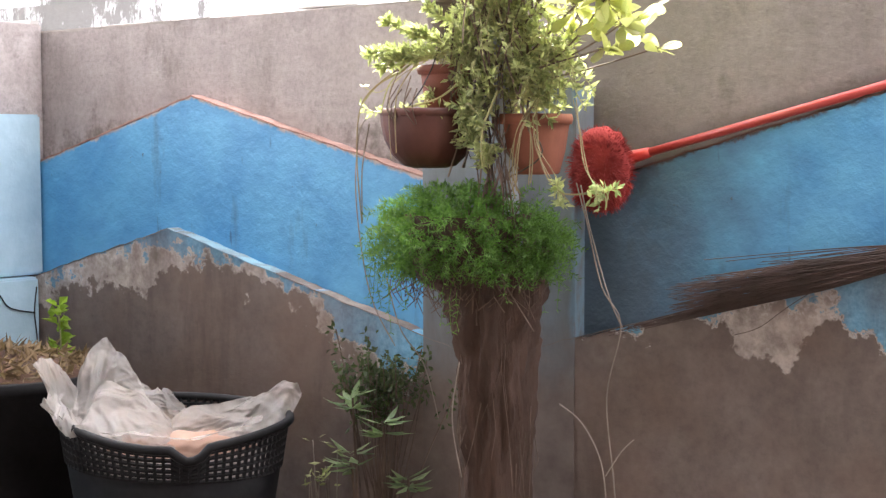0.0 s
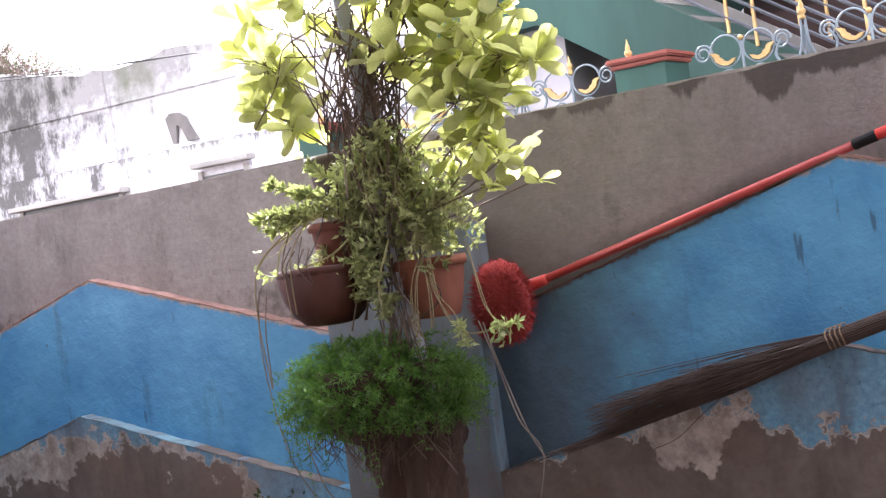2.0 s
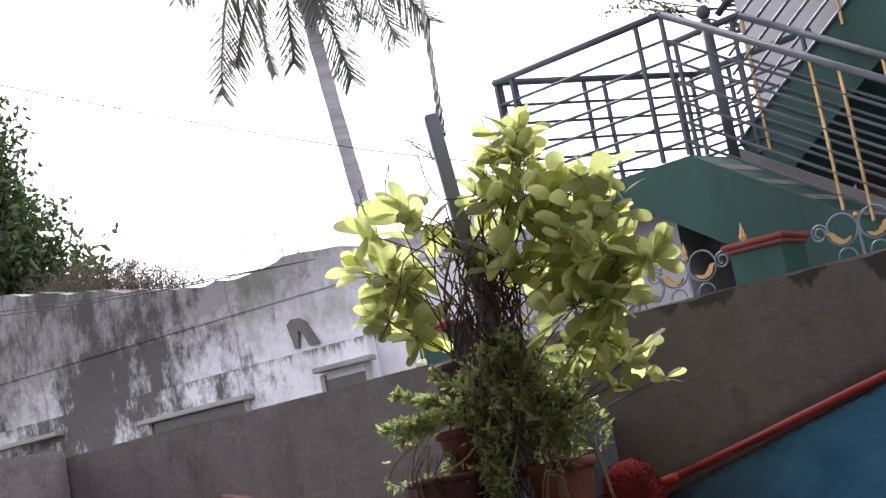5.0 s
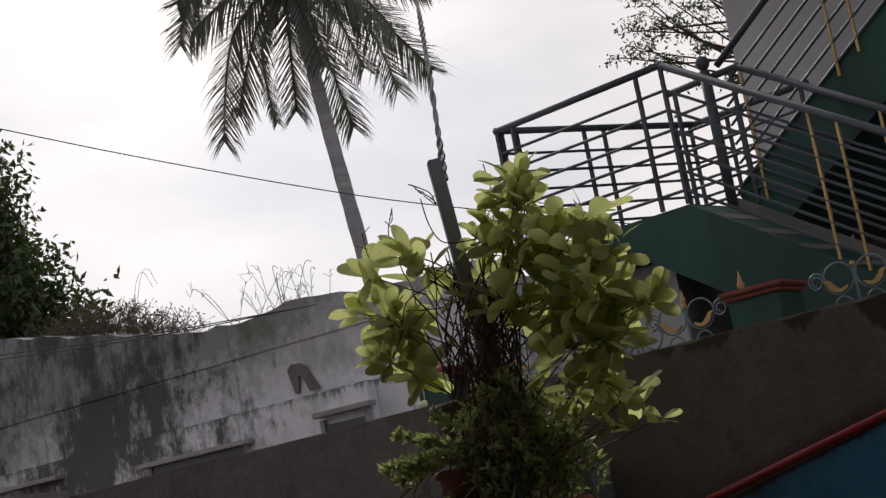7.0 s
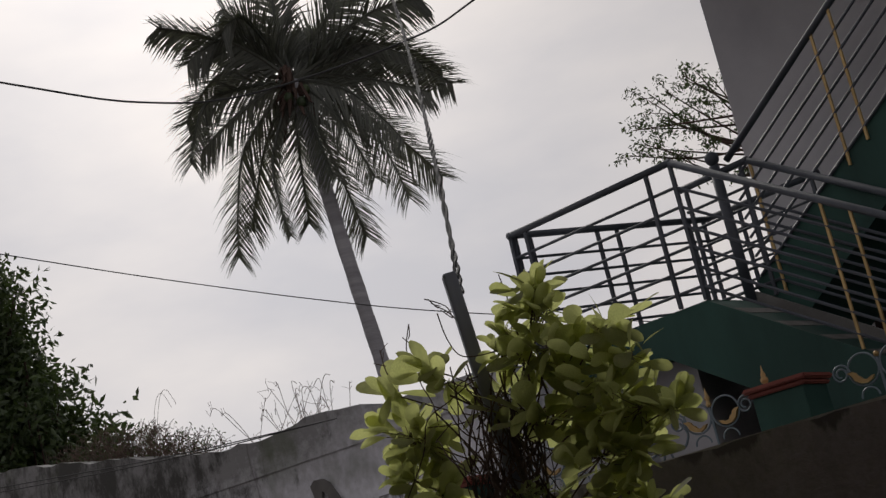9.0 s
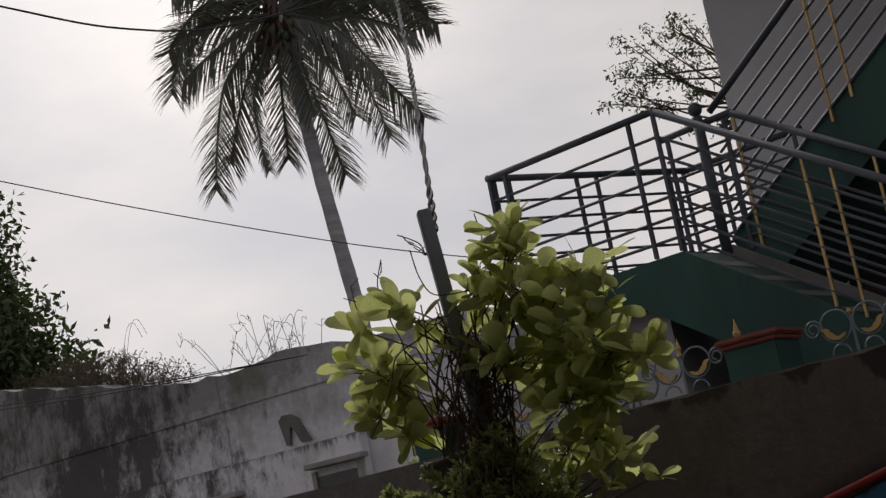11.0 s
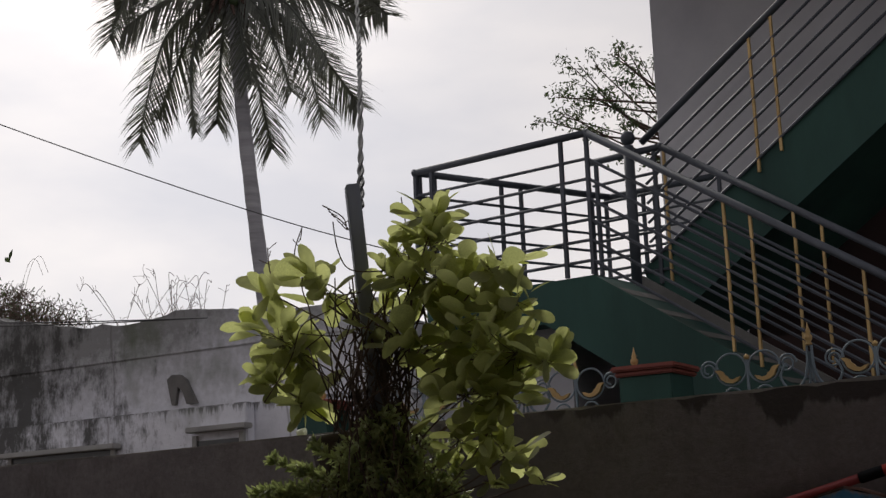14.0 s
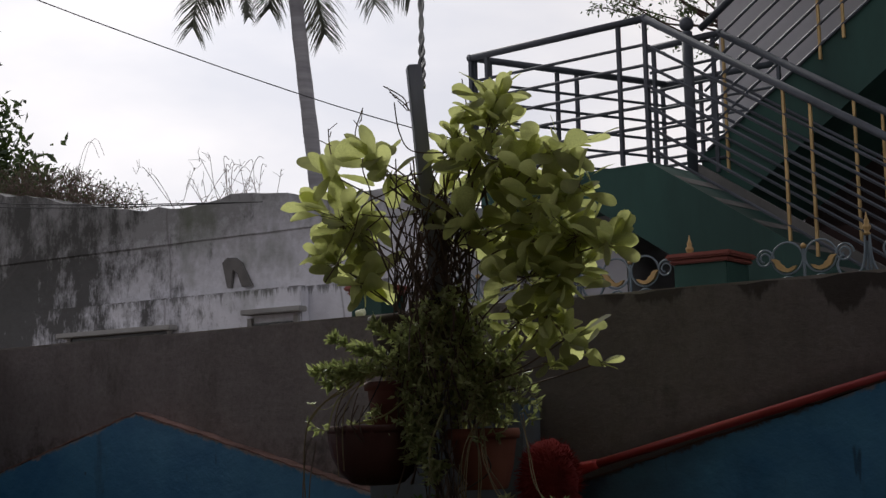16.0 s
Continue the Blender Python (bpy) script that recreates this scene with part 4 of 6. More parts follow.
def broad_vine():
    v = thing("broad_leaf_creeper", (0.4, -0.42, 1.8), "yellow-green broad-leaved creeper tangled round the stake", "creeper")
    r = random.Random(33)
    meshes = [leaf_mesh(i) for i in range(6)]
    st = bmesh.new()
    # rosettes: middle, spread, leaves, leaf length
    heads = [((0.06, -0.42, 2.10), 0.06, 15, 0.085), ((0.12, -0.42, 2.07), 0.05, 10, 0.085), ((0.06, -0.42, 2.0), 0.04, 7, 0.07), ((0.15, -0.43, 1.935), 0.035, 5, 0.09),
             ((0.03, -0.42, 2.24), 0.035, 3, 0.1), ((0.17, -0.42, 2.28), 0.03, 3, 0.125), ((0.23, -0.42, 2.22), 0.03, 4, 0.07),
             ((0.57, -0.42, 2.37), 0.035, 6, 0.085), ((0.49, -0.42, 2.36), 0.025, 3, 0.07), ((0.55, -0.42, 2.31), 0.05, 8, 0.085), ((0.46, -0.42, 2.29), 0.03, 4, 0.065), ((0.61, -0.42, 2.31), 0.03, 3, 0.05),
             ((0.66, -0.42, 2.2), 0.05, 8, 0.08), ((0.76, -0.42, 2.21), 0.05, 7, 0.09), ((0.58, -0.42, 2.2), 0.05, 8, 0.09), ((0.5, -0.4, 2.2), 0.05, 7, 0.1),
             ((0.43, -0.4, 2.24), 0.04, 5, 0.075), ((0.72, -0.42, 2.1), 0.06, 11, 0.08), ((0.8, -0.42, 2.12), 0.04, 7, 0.07), ((0.5, -0.4, 2.06), 0.06, 8, 0.1),
             ((0.6, -0.4, 2.06), 0.05, 8, 0.085), ((0.7, -0.42, 2.0), 0.06, 14, 0.08), ((0.8, -0.42, 1.99), 0.05, 9, 0.075), ((0.87, -0.42, 1.98), 0.03, 6, 0.075),
             ((0.64, -0.42, 1.92), 0.06, 11, 0.085), ((0.74, -0.42, 1.9), 0.05, 11, 0.08), ((0.7, -0.42, 1.8), 0.05, 9, 0.075), ((0.76, -0.42, 1.75), 0.035, 6, 0.075),
             ((0.62, -0.42, 1.8), 0.04, 5, 0.06), ((0.71, -0.42, 1.69), 0.025, 3, 0.06), ((0.85, -0.42, 1.69), 0.012, 2, 0.05), ((0.4, -0.4, 2.12), 0.05, 5, 0.07)]
    inner, made = bmesh.new(), 0
    for c, sp, n, size in heads:
        c = Vector(c)
        hub = c + jitter(sp * 0.3, r)
        root = Vector((0.4 + r.uniform(-0.04, 0.05), -0.4, max(1.6, c.z - r.uniform(0.1, 0.35))))
        m1 = root.lerp(hub, 0.5) + jitter(0.04, r)
        tube(st, spline([root, m1, hub], 6), [0.0022] * 12 + [0.0014], 5)
        for i in range(int(n * 3.2)):
            base = c + Vector((r.gauss(0, sp * 0.72), r.gauss(0, sp * 0.85), r.gauss(0, sp * 0.62)))
            d = (base - hub)
            d = (d.normalized() if d.length > 1e-4 else Vector((0, 0, 1))) + jitter(0.55, r) + Vector((0, 0, 0.15))
            d.normalize()
            q = d.to_track_quat("Y", "Z").to_matrix().to_4x4() @ Matrix.Rotation(r.uniform(-1.2, 1.2), 4, "Y")
            s = size * r.uniform(0.9, 1.35)
            place = Matrix.Translation(base - d * s * 0.4) @ q @ Matrix.Scale(s, 4)
            if i < n and made < 290:
                made += 1
                ob = new("leaf", meshes[r.randrange(6)])
                ob.matrix_world = place
                ob.parent = v
                ob.matrix_parent_inverse = v.matrix_basis.inverted()
            else:
                k0 = len(inner.verts)
                inner.from_mesh(meshes[r.randrange(6)])
                inner.verts.ensure_lookup_table()
                for vert in inner.verts[k0:]:
                    vert.co = place @ vert.co
            tube(st, [hub, hub.lerp(base, 0.5) + jitter(0.01, r), base - d * s * 0.33], 0.0009, 4, caps=False)
    tagged(part("stalk_mass", st, VINE, v, "thin green-brown stems", True), kind="stuff")
    tagged(part("inner_foliage", inner, LEAF_BROAD, v, "", True), kind="stuff")
    tw = bmesh.new()
    for i in range(130):                 # the dry tangle round the stake
        a = r.uniform(0, math.tau)
        z = r.uniform(1.75, 2.1)
        sx = r.choice((0.3, 0.36, 0.42, 0.46))
        p0 = Vector((sx + 0.05 * math.cos(a), -0.42 + 0.05 * math.sin(a), z - r.uniform(0.05, 0.28)))
        p2 = Vector((0.37 + r.gauss(0, 0.06), -0.42 + r.gauss(0, 0.05), z + r.uniform(0.05, 0.22)))
        tube(tw, spline([p0, p0.lerp(p2, 0.4) + jitter(0.04, r), p0.lerp(p2, 0.75) + jitter(0.04, r), p2], 5), r.uniform(0.0012, 0.0032), 5)
    for i in range(14):                  # bare loops and shoots
        c = Vector((r.uniform(0.15, 0.7), -0.44, r.uniform(2.0, 2.3)))
        pts = [c]
        d = jitter(0.06, r)
        for k in range(4):
            d = d + jitter(0.05, r)
            pts.append(pts[-1] + d)
        tube(tw, spline(pts, 5), 0.0018, 5)
    for p0, p1 in (((0.13, -0.42, 2.3), (0.15, -0.42, 2.41)), ((0.05, -0.42, 2.27), (0.03, -0.42, 2.37)), ((0.33, -0.44, 2.36), (0.25, -0.42, 2.43)), ((0.3, -0.42, 2.38), (0.22, -0.42, 2.46))):
        a, b = Vector(p0), Vector(p1)
        tube(tw, spline([a, a.lerp(b, 0.5) + jitter(0.02, r), b], 5), 0.0017, 5)
        for k in (0.5, 0.75, 0.95):
            q = a.lerp(b, k)
            tube(tw, [q, q + jitter(0.03, r)], 0.0014, 4)
    tagged(part("tangle", tw, VINE, v, "tangled dry brown vine stems"), kind="stuff")


broad_vine()


def bud():
    b = thing("white_bud", (0.015, -0.49, 1.62), "small white flower bud on a thin stalk", "flower")
    bm = bmesh.new()
    for i in range(7):
        a = math.tau * i / 7
        d = Vector((math.cos(a), math.sin(a) * 0.7, 0.35)).normalized()
        blade(bm, Vector((0.015, -0.49, 1.615)), d, d.cross(Vector((0, 0, 1))).normalized(), 0.016, 0.011, 0.3)
    part("blossom", bm, WHITE_PETAL, b)
    part("stalk", tube(bmesh.new(), spline([(0.015, -0.49, 1.613), (0.05, -0.47, 1.60), (0.1, -0.44, 1.64)], 5), 0.001, 4), GREEN_STEM, b)


bud()


def strings():
    r = random.Random(9)
    lines = [((0.64, -0.44, 1.37), (0.62, -0.36, 1.27), (0.63, -0.3, 1.1), (0.66, -0.25, 1.0), (0.6, -0.22, 0.8), (0.62, -0.2, 0.55), (0.63, -0.2, 0.3)),
             ((0.65, -0.44, 1.36), (0.635, -0.36, 1.25), (0.65, -0.3, 1.08), (0.67, -0.25, 0.99)),
             ((0.03, -0.5, 1.53), (-0.04, -0.45, 1.48), (-0.07, -0.42, 1.3), (-0.06, -0.38, 1.05), (0.0, -0.34, 0.9)),
             ((0.06, -0.52, 1.52), (0.0, -0.48, 1.4), (-0.03, -0.45, 1.25)),
             ((0.0, -0.38, 1.1), (0.01, -0.33, 0.95), (0.05, -0.28, 0.85), (0.08, -0.25, 0.7)),
             ((0.5, -0.3, 0.79), (0.56, -0.28, 0.74), (0.61, -0.26, 0.64), (0.62, -0.25, 0.5)), ((0.62, -0.25, 0.6), (0.66, -0.25, 0.67), (0.69, -0.24, 0.71)),
             ((0.3, -0.46, 0.9), (0.28, -0.46, 0.75), (0.31, -0.46, 0.6))]
    for ln in lines:
        s = thing("dry_tendril", ln[0], "thin pale dry tendril hanging from the pots", "tendril", "dry tendrils")
        pts = [Vector(q) + jitter(0.004, r) for q in ln]
        part("stem", tube(bmesh.new(), spline(pts, 6), [0.0019] * (6 * (len(pts) - 1)) + [0.001], 5), PALE_STEM, s)


strings()


# ---- mop and broom on the ledges ----
def mop():
    m = thing("mop", (1.0, -0.03, 1.45), "red mop with a fluffy fibre head lying on the upper ledge", "mop")
    a, b = Vector((0.594, -0.07, 1.428)), Vector((1.5, -0.038, 1.664))
    r = random.Random(13)
    bm = bmesh.new()
    c0 = Vector((0.526, -0.115, 1.395))
    for i in range(11000):
        d = jitter(1, r).normalized()
        q = c0 + Vector((d.x * 0.06, d.y * 0.03 - 0.01, d.z * 0.08))
        e = c0 + Vector((d.x * 0.093, d.y * 0.06 - 0.012, d.z * 0.116 - 0.004)) * r.uniform(0.86, 1.04) + jitter(0.012, r)
        s = side_of(d, r) * 0.0007
        v = [bm.verts.new(p) for p in (q - s, q + s, e + s * 0.7, e - s * 0.7)]
        bm.faces.new(v)
    part("fibre_head", bm, RED_FIBRE, m, "fluffy red fibre head")
    bm = bmesh.new()
    bmesh.ops.create_uvsphere(bm, u_segments=20, v_segments=14, radius=1)
    for v in bm.verts:
        v.co = c0 + Vector((v.co.x * 0.083, v.co.y * 0.052 - 0.01, v.co.z * 0.112)) * (1 + 0.12 * noise.noise(v.co * 3))
    part("core", bm, RED_FIBRE, m, "", True)
    d = (b - a).normalized()
    part("socket", tube(bmesh.new(), [a - d * 0.05, a - d * 0.02, a, a + d * 0.035, a + d * 0.05], [0.019, 0.02, 0.017, 0.015, 0.0125], 16), RED_PLASTIC, m, "bright red plastic socket", True)
    part("handle", tube(bmesh.new(), [a + d * 0.04, b], 0.0115, 14), RED_TUBE, m, "faded red metal tube", True)
    part("sleeve", tube(bmesh.new(), [b - d * 0.005, b, b + d * 0.055, b + d * 0.06], [0.0125, 0.014, 0.014, 0.0125], 14), BLACK_PLASTIC, m, "black joint sleeve", True)
    part("upper_tube", tube(bmesh.new(), [b + d * 0.055, b + d * 0.6], 0.0138, 14), RED_PLASTIC, m, "brighter red upper tube", True)


mop()


def stick_broom():
    b = thing("stick_broom", (1.2, -0.08, 1.12), "dark coconut-stick broom lying on the lower ledge", "broom")
    r = random.Random(17)
    tie, head = Vector((1.42, -0.12, 1.216)), Vector((2.1, -0.09, 1.40))
    bm = bmesh.new()
    for i in range(420):
        a, q = r.uniform(0, math.tau), math.sqrt(r.random())
        off = Vector((0, math.cos(a) * q * 0.02, math.sin(a) * q * 0.022))
        u, w = r.uniform(-1, 1), r.uniform(-1, 1)
        tip = Vector(((0.74 if i % 12 else 0.55) + 0.3 * r.random() ** 1.4, -0.145 + 0.035 * w, 0))
        tip.z = 0.836 + 0.2713 * (tip.x - 0.122) - 0.006 + (0.105 if i % 12 else 0.02) * r.random() ** 1.4
        mid = tie.lerp(tip, 0.5) + Vector((0, 0.6 * off.y + 0.01 * w, off.z * 0.8 - 0.004))
        one = bmesh.new() if i < 90 else bm
        tube(one, [head + off * 0.8, tie + off, mid, tip], [0.0017, 0.0016, 0.0014, 0.0006], 4, caps=False)
        if i < 90:
            part("stick", one, STRAW, b)
    for i in range(7):
        tip = Vector((0.84 + 0.06 * i, -0.15, 1.165 + 0.006 * i + r.uniform(-0.012, 0.012)))
        tube(bm, spline([tie + Vector((0, -0.015, 0.018)), tie.lerp(tip, 0.5) + Vector((0, 0, 0.012)), tip], 4), 0.0011, 4)
    tip = Vector((0.93, -0.16, 0.985))
    tube(bm, spline([tie + Vector((-0.2, -0.02, -0.05)), Vector((1.08, -0.165, 1.07)), Vector((1.0, -0.165, 1.01)), tip], 4), 0.001, 4)
    tagged(part("bundle_core", bm, STRAW, b, "bundle of thin dark brown sticks"), kind="stuff")
    bm = bmesh.new()
    for i in range(4):
        c = tie + Vector((0.012 * i - 0.02, 0, 0.003 * i))
        tube(bm, [c + Vector((0.004 * math.sin(2 * q), 0.0235 * math.cos(q), 0.0255 * math.sin(q))) for q in [math.tau * k / 20 for k in range(20)]], 0.0022, 5, closed=True)
    part("binding", bm, TWINE, b, "pale twine binding")


stick_broom()


# ---- basket, tub and bag ----
def lattice_basket():
    c = Vector((-0.595, -0.62, 0))
    b = thing("plastic_basket", (c.x, c.y, 0.36), "black plastic basket with a pierced rim and handles", "basket")
    RX, RY, top, low = 0.365, 0.28, 0.69, 0.36

    def ring(z, grow=0.0):
        k = 0.84 + 0.16 * (z - low) / (top - low)
        return [Vector((c.x + (RX * k + grow) * math.cos(a), c.y + (RY * k + grow) * math.sin(a), z)) for a in [math.tau * j / 72 for j in range(72)]]

    def dip(a):
        da = (a + 0.745 + math.pi) % math.tau - math.pi
        return -0.04 * max(0, math.cos(a + 1.0)) ** 3 - 0.032 * math.exp(-(da / 0.12) ** 4)

    bm = bmesh.new()
    out, inn = [[bm.verts.new(p) for p in ring(z)] for z in (low, 0.47, 0.56)], [[bm.verts.new(p) for p in ring(z, -0.008)] for z in (low + 0.01, 0.47, 0.56)]
    for s, flip in ((out, False), (inn, True)):
        for a, d in zip(s, s[1:]):
            for j in range(72):
                f = (a[j], a[(j + 1) % 72], d[(j + 1) % 72], d[j])
                bm.faces.new(f[::-1] if flip else f)
    for j in range(72):
        bm.faces.new((out[2][j], out[2][(j + 1) % 72], inn[2][(j + 1) % 72], inn[2][j]))
    bm.faces.new(out[0][::-1])
    bm.faces.new(inn[0])
    part("body", bm, BLACK_PLASTIC, b, "", True)
    bm = bmesh.new()
    n = 84
    for j in range(n):                      # uprights and hoops leave the rows of holes
        a = math.tau * j / n
        k0, k1 = 0.84 + 0.16 * (0.56 - low) / (top - low), 1.0
        p0 = Vector((c.x + RX * k0 * math.cos(a), c.y + RY * k0 * math.sin(a), 0.558))
        p1 = Vector((c.x + RX * k1 * math.cos(a), c.y + RY * k1 * math.sin(a), top + dip(a)))
        tube(bm, [p0, p1], 0.0062, 4, caps=False)
    for z in (0.56, 0.582, 0.604, 0.626, 0.648, 0.67):
        k = 0.84 + 0.16 * (z - low) / (top - low)
        tube(bm, [Vector((c.x + RX * k * math.cos(a), c.y + RY * k * math.sin(a), z + dip(a) * (z - 0.56) / 0.13)) for a in [math.tau * j / 96 for j in range(96)]], 0.006, 4, closed=True)
    part("lattice", bm, BLACK_PLASTIC, b, "pierced lattice band")
    bm = bmesh.new()
    tube(bm, [Vector((c.x + (RX + 0.006) * math.cos(a), c.y + (RY + 0.006) * math.sin(a), top + dip(a))) for a in [math.tau * j / 96 for j in range(96)]], 0.013, 8, closed=True)
    part("rim", bm, BLACK_PLASTIC, b, "", True)
    # stand: an upturned black drum under the basket
    d = thing("upturned_drum", (c.x, c.y, 0), "black plastic drum standing on the earth under the basket", "drum")
    part("body", lathe(bmesh.new(), (c.x, c.y, 0), [(0.3, 0), (0.31, 0.02), (0.29, 0.18), (0.275, 0.345), (0.255, 0.357), (0.001, 0.357)], 40), BLACK_PLASTIC, d, "", True)


lattice_basket()


def plastic_bag():
    c = Vector((-0.595, -0.62, 0.0))
    b = thing("plastic_bag", (c.x, c.y, 0.575), "crumpled milky plastic bag lying open in the basket", "bag")
    R, D = Vector((0.68, 0.733, 0)), Vector((-0.733, 0.68, 0))    # across and through the basket

    def at(s, d, z):
        return c + R * s + D * d + Vector((0, 0, z))

    def fold(u, v, seed, n):
        k = u * n + 0.9 * noise.noise(Vector((u * 2.1, v * 1.6, seed)))
        return abs(2 * (k - math.floor(k)) - 1) - 0.5 + 0.35 * noise.noise(Vector((u * 9, v * 5, seed + 3)))

    def flap(low, high, seed, n=4, deep=0.022, bulge=0.03, cols=72, rows=56):
        """A sheet from a low edge to a high edge, with soft creases running up it."""
        lo, hi = spline([at(*p) for p in low], 12), spline([at(*p) for p in high], 12)
        bm = bmesh.new()
        grid = []
        for i in range(rows):
            v = i / (rows - 1)
            line = []
            for j in range(cols):
                u = j / (cols - 1)
                p = pick(lo, u).lerp(pick(hi, u), v)
                w = math.sin(math.pi * min(1, v * 1.02))
                p = p - D * bulge * w + (D * 0.8 + Vector((0, 0, 0.35))) * deep * fold(u, v, seed, n) * (0.35 + 0.65 * v)
                q = p * 10 + Vector((seed, 0, 0))
                q += 0.8 * Vector((noise.noise(q * 0.7), noise.noise(q * 0.7 + Vector((9, 0, 0))), noise.noise(q * 0.7 + Vector((0, 9, 0)))))
                crease = abs(noise.noise(q)) + 0.5 * abs(noise.noise(q * 2.1)) + 0.25 * abs(noise.noise(q * 4.3))
                p += (Vector((0, 0, 0.4)) - D) * 0.034 * (0.3 - crease) + R * 0.014 * noise.noise(q * 0.8 + Vector((0, 0, 5)))
                p += Vector((0, 0, 0.016 * v * noise.noise(Vector((u * 6, v * 3, seed + 7)))))
                line.append(bm.verts.new(p))
            grid.append(line)
        for a, d in zip(grid, grid[1:]):
            for j in range(cols - 1):
                bm.faces.new((a[j], a[j + 1], d[j + 1], d[j]))
        return bm

    def pick(line, u):
        x = u * (len(line) - 1)
        i = min(int(x), len(line) - 2)
        return line[i].lerp(line[i + 1], x - i)

    film = part("film", flap(((-0.3, 0.05, 0.6), (-0.12, 0.12, 0.58), (0.12, 0.14, 0.6), (0.3, 0.1, 0.62)),
                             ((-0.26, -0.12, 0.67), (-0.12, -0.2, 0.68), (0.06, -0.22, 0.665), (0.25, -0.15, 0.7)), 1.3, 2, 0.03, -0.03, 90, 60), FILM, b, "", True)
    for low, high, seed, n, deep, bulge in (
            (((-0.285, 0.0, 0.65), (-0.225, 0.02, 0.63), (-0.163, 0.02, 0.63), (-0.046, 0.05, 0.65)), ((-0.262, 0.1, 0.78), (-0.239, 0.1, 0.858), (-0.185, 0.12, 0.9), (-0.129, 0.12, 0.845), (-0.08, 0.1, 0.76)), 2.1, 2.5, 0.03, 0.03),
            (((-0.306, -0.05, 0.68), (-0.273, -0.03, 0.67), (-0.25, 0.0, 0.68), (-0.24, 0.03, 0.72)), ((-0.39, -0.02, 0.85), (-0.358, 0.0, 0.858), (-0.32, 0.03, 0.841), (-0.29, 0.04, 0.80)), 4.6, 1.5, 0.02, -0.02),
            (((-0.292, -0.15, 0.67), (-0.268, -0.13, 0.66), (-0.24, -0.1, 0.67)), ((-0.365, -0.1, 0.75), (-0.336, -0.08, 0.775), (-0.31, -0.05, 0.755)), 6.2, 1.5, 0.018, 0.01),
            (((-0.276, -0.15, 0.675), (-0.2, -0.18, 0.645), (-0.1, -0.2, 0.63), (0.0, -0.18, 0.61)), ((-0.24, -0.02, 0.71), (-0.192, 0.0, 0.79), (-0.116, 0.02, 0.768), (-0.055, 0.0, 0.725), (0.01, -0.03, 0.655)), 8.8, 3.5, 0.035, 0.035),
            (((0.02, -0.1, 0.615), (0.084, -0.12, 0.62), (0.167, -0.13, 0.63), (0.26, -0.13, 0.66), (0.3, -0.11, 0.67)), ((0.0, 0.0, 0.68), (0.094, 0.03, 0.716), (0.223, 0.03, 0.732), (0.308, 0.0, 0.765), (0.348, -0.03, 0.78), (0.365, -0.06, 0.745)), 11.4, 3.5, 0.035, 0.01),
            (((-0.098, 0.0, 0.67), (-0.046, 0.05, 0.66), (0.007, 0.05, 0.66), (0.05, 0.05, 0.66)), ((-0.1, 0.1, 0.765), (-0.042, 0.1, 0.758), (-0.01, 0.12, 0.742), (0.04, 0.14, 0.7)), 13.5, 2.5, 0.03, 0.02),
    ):
        part("flap", flap(low, high, seed, n, deep, bulge), FILM, film, "", True)
    bm = bmesh.new()                       # the bag's sides behind the basket's holes
    rings = []
    for z, k in ((0.54, 0.885), (0.58, 0.91), (0.62, 0.93), (0.65, 0.935)):
        rings.append([bm.verts.new(c + Vector((0.365 * k * math.cos(a) * (1 + 0.02 * noise.noise(Vector((a * 5, z * 30, 1)))), 0.28 * k * math.sin(a) * (1 + 0.03 * noise.noise(Vector((a * 5, z * 30, 4)))), z - 0.03 * max(0, math.cos(a + 0.9)) ** 2)))
                      for a in [math.tau * j / 90 for j in range(90)]])
    for r0, r1 in zip(rings, rings[1:]):
        for j in range(90):
            bm.faces.new((r0[j], r0[(j + 1) % 90], r1[(j + 1) % 90], r1[j]))
    part("side", bm, FILM, film, "", True)
    bm = bmesh.new()
    bmesh.ops.create_icosphere(bm, subdivisions=5, radius=1)
    for v in bm.verts:
        p = v.co.copy()
        k = 1 + 0.22 * noise.noise(p * 1.8) + 0.16 * (1 - 2 * abs(noise.noise(p * 2.6))) + 0.04 * noise.noise(p * 8)
        v.co = at(0.03, -0.05, 0.585) + (R * p.x * 0.19 + D * p.y * 0.13 + Vector((0, 0, p.z * 0.06))) * k
    part("cloth", bm, PEACH, b, "peach coloured crumpled cloth inside", True)


plastic_bag()


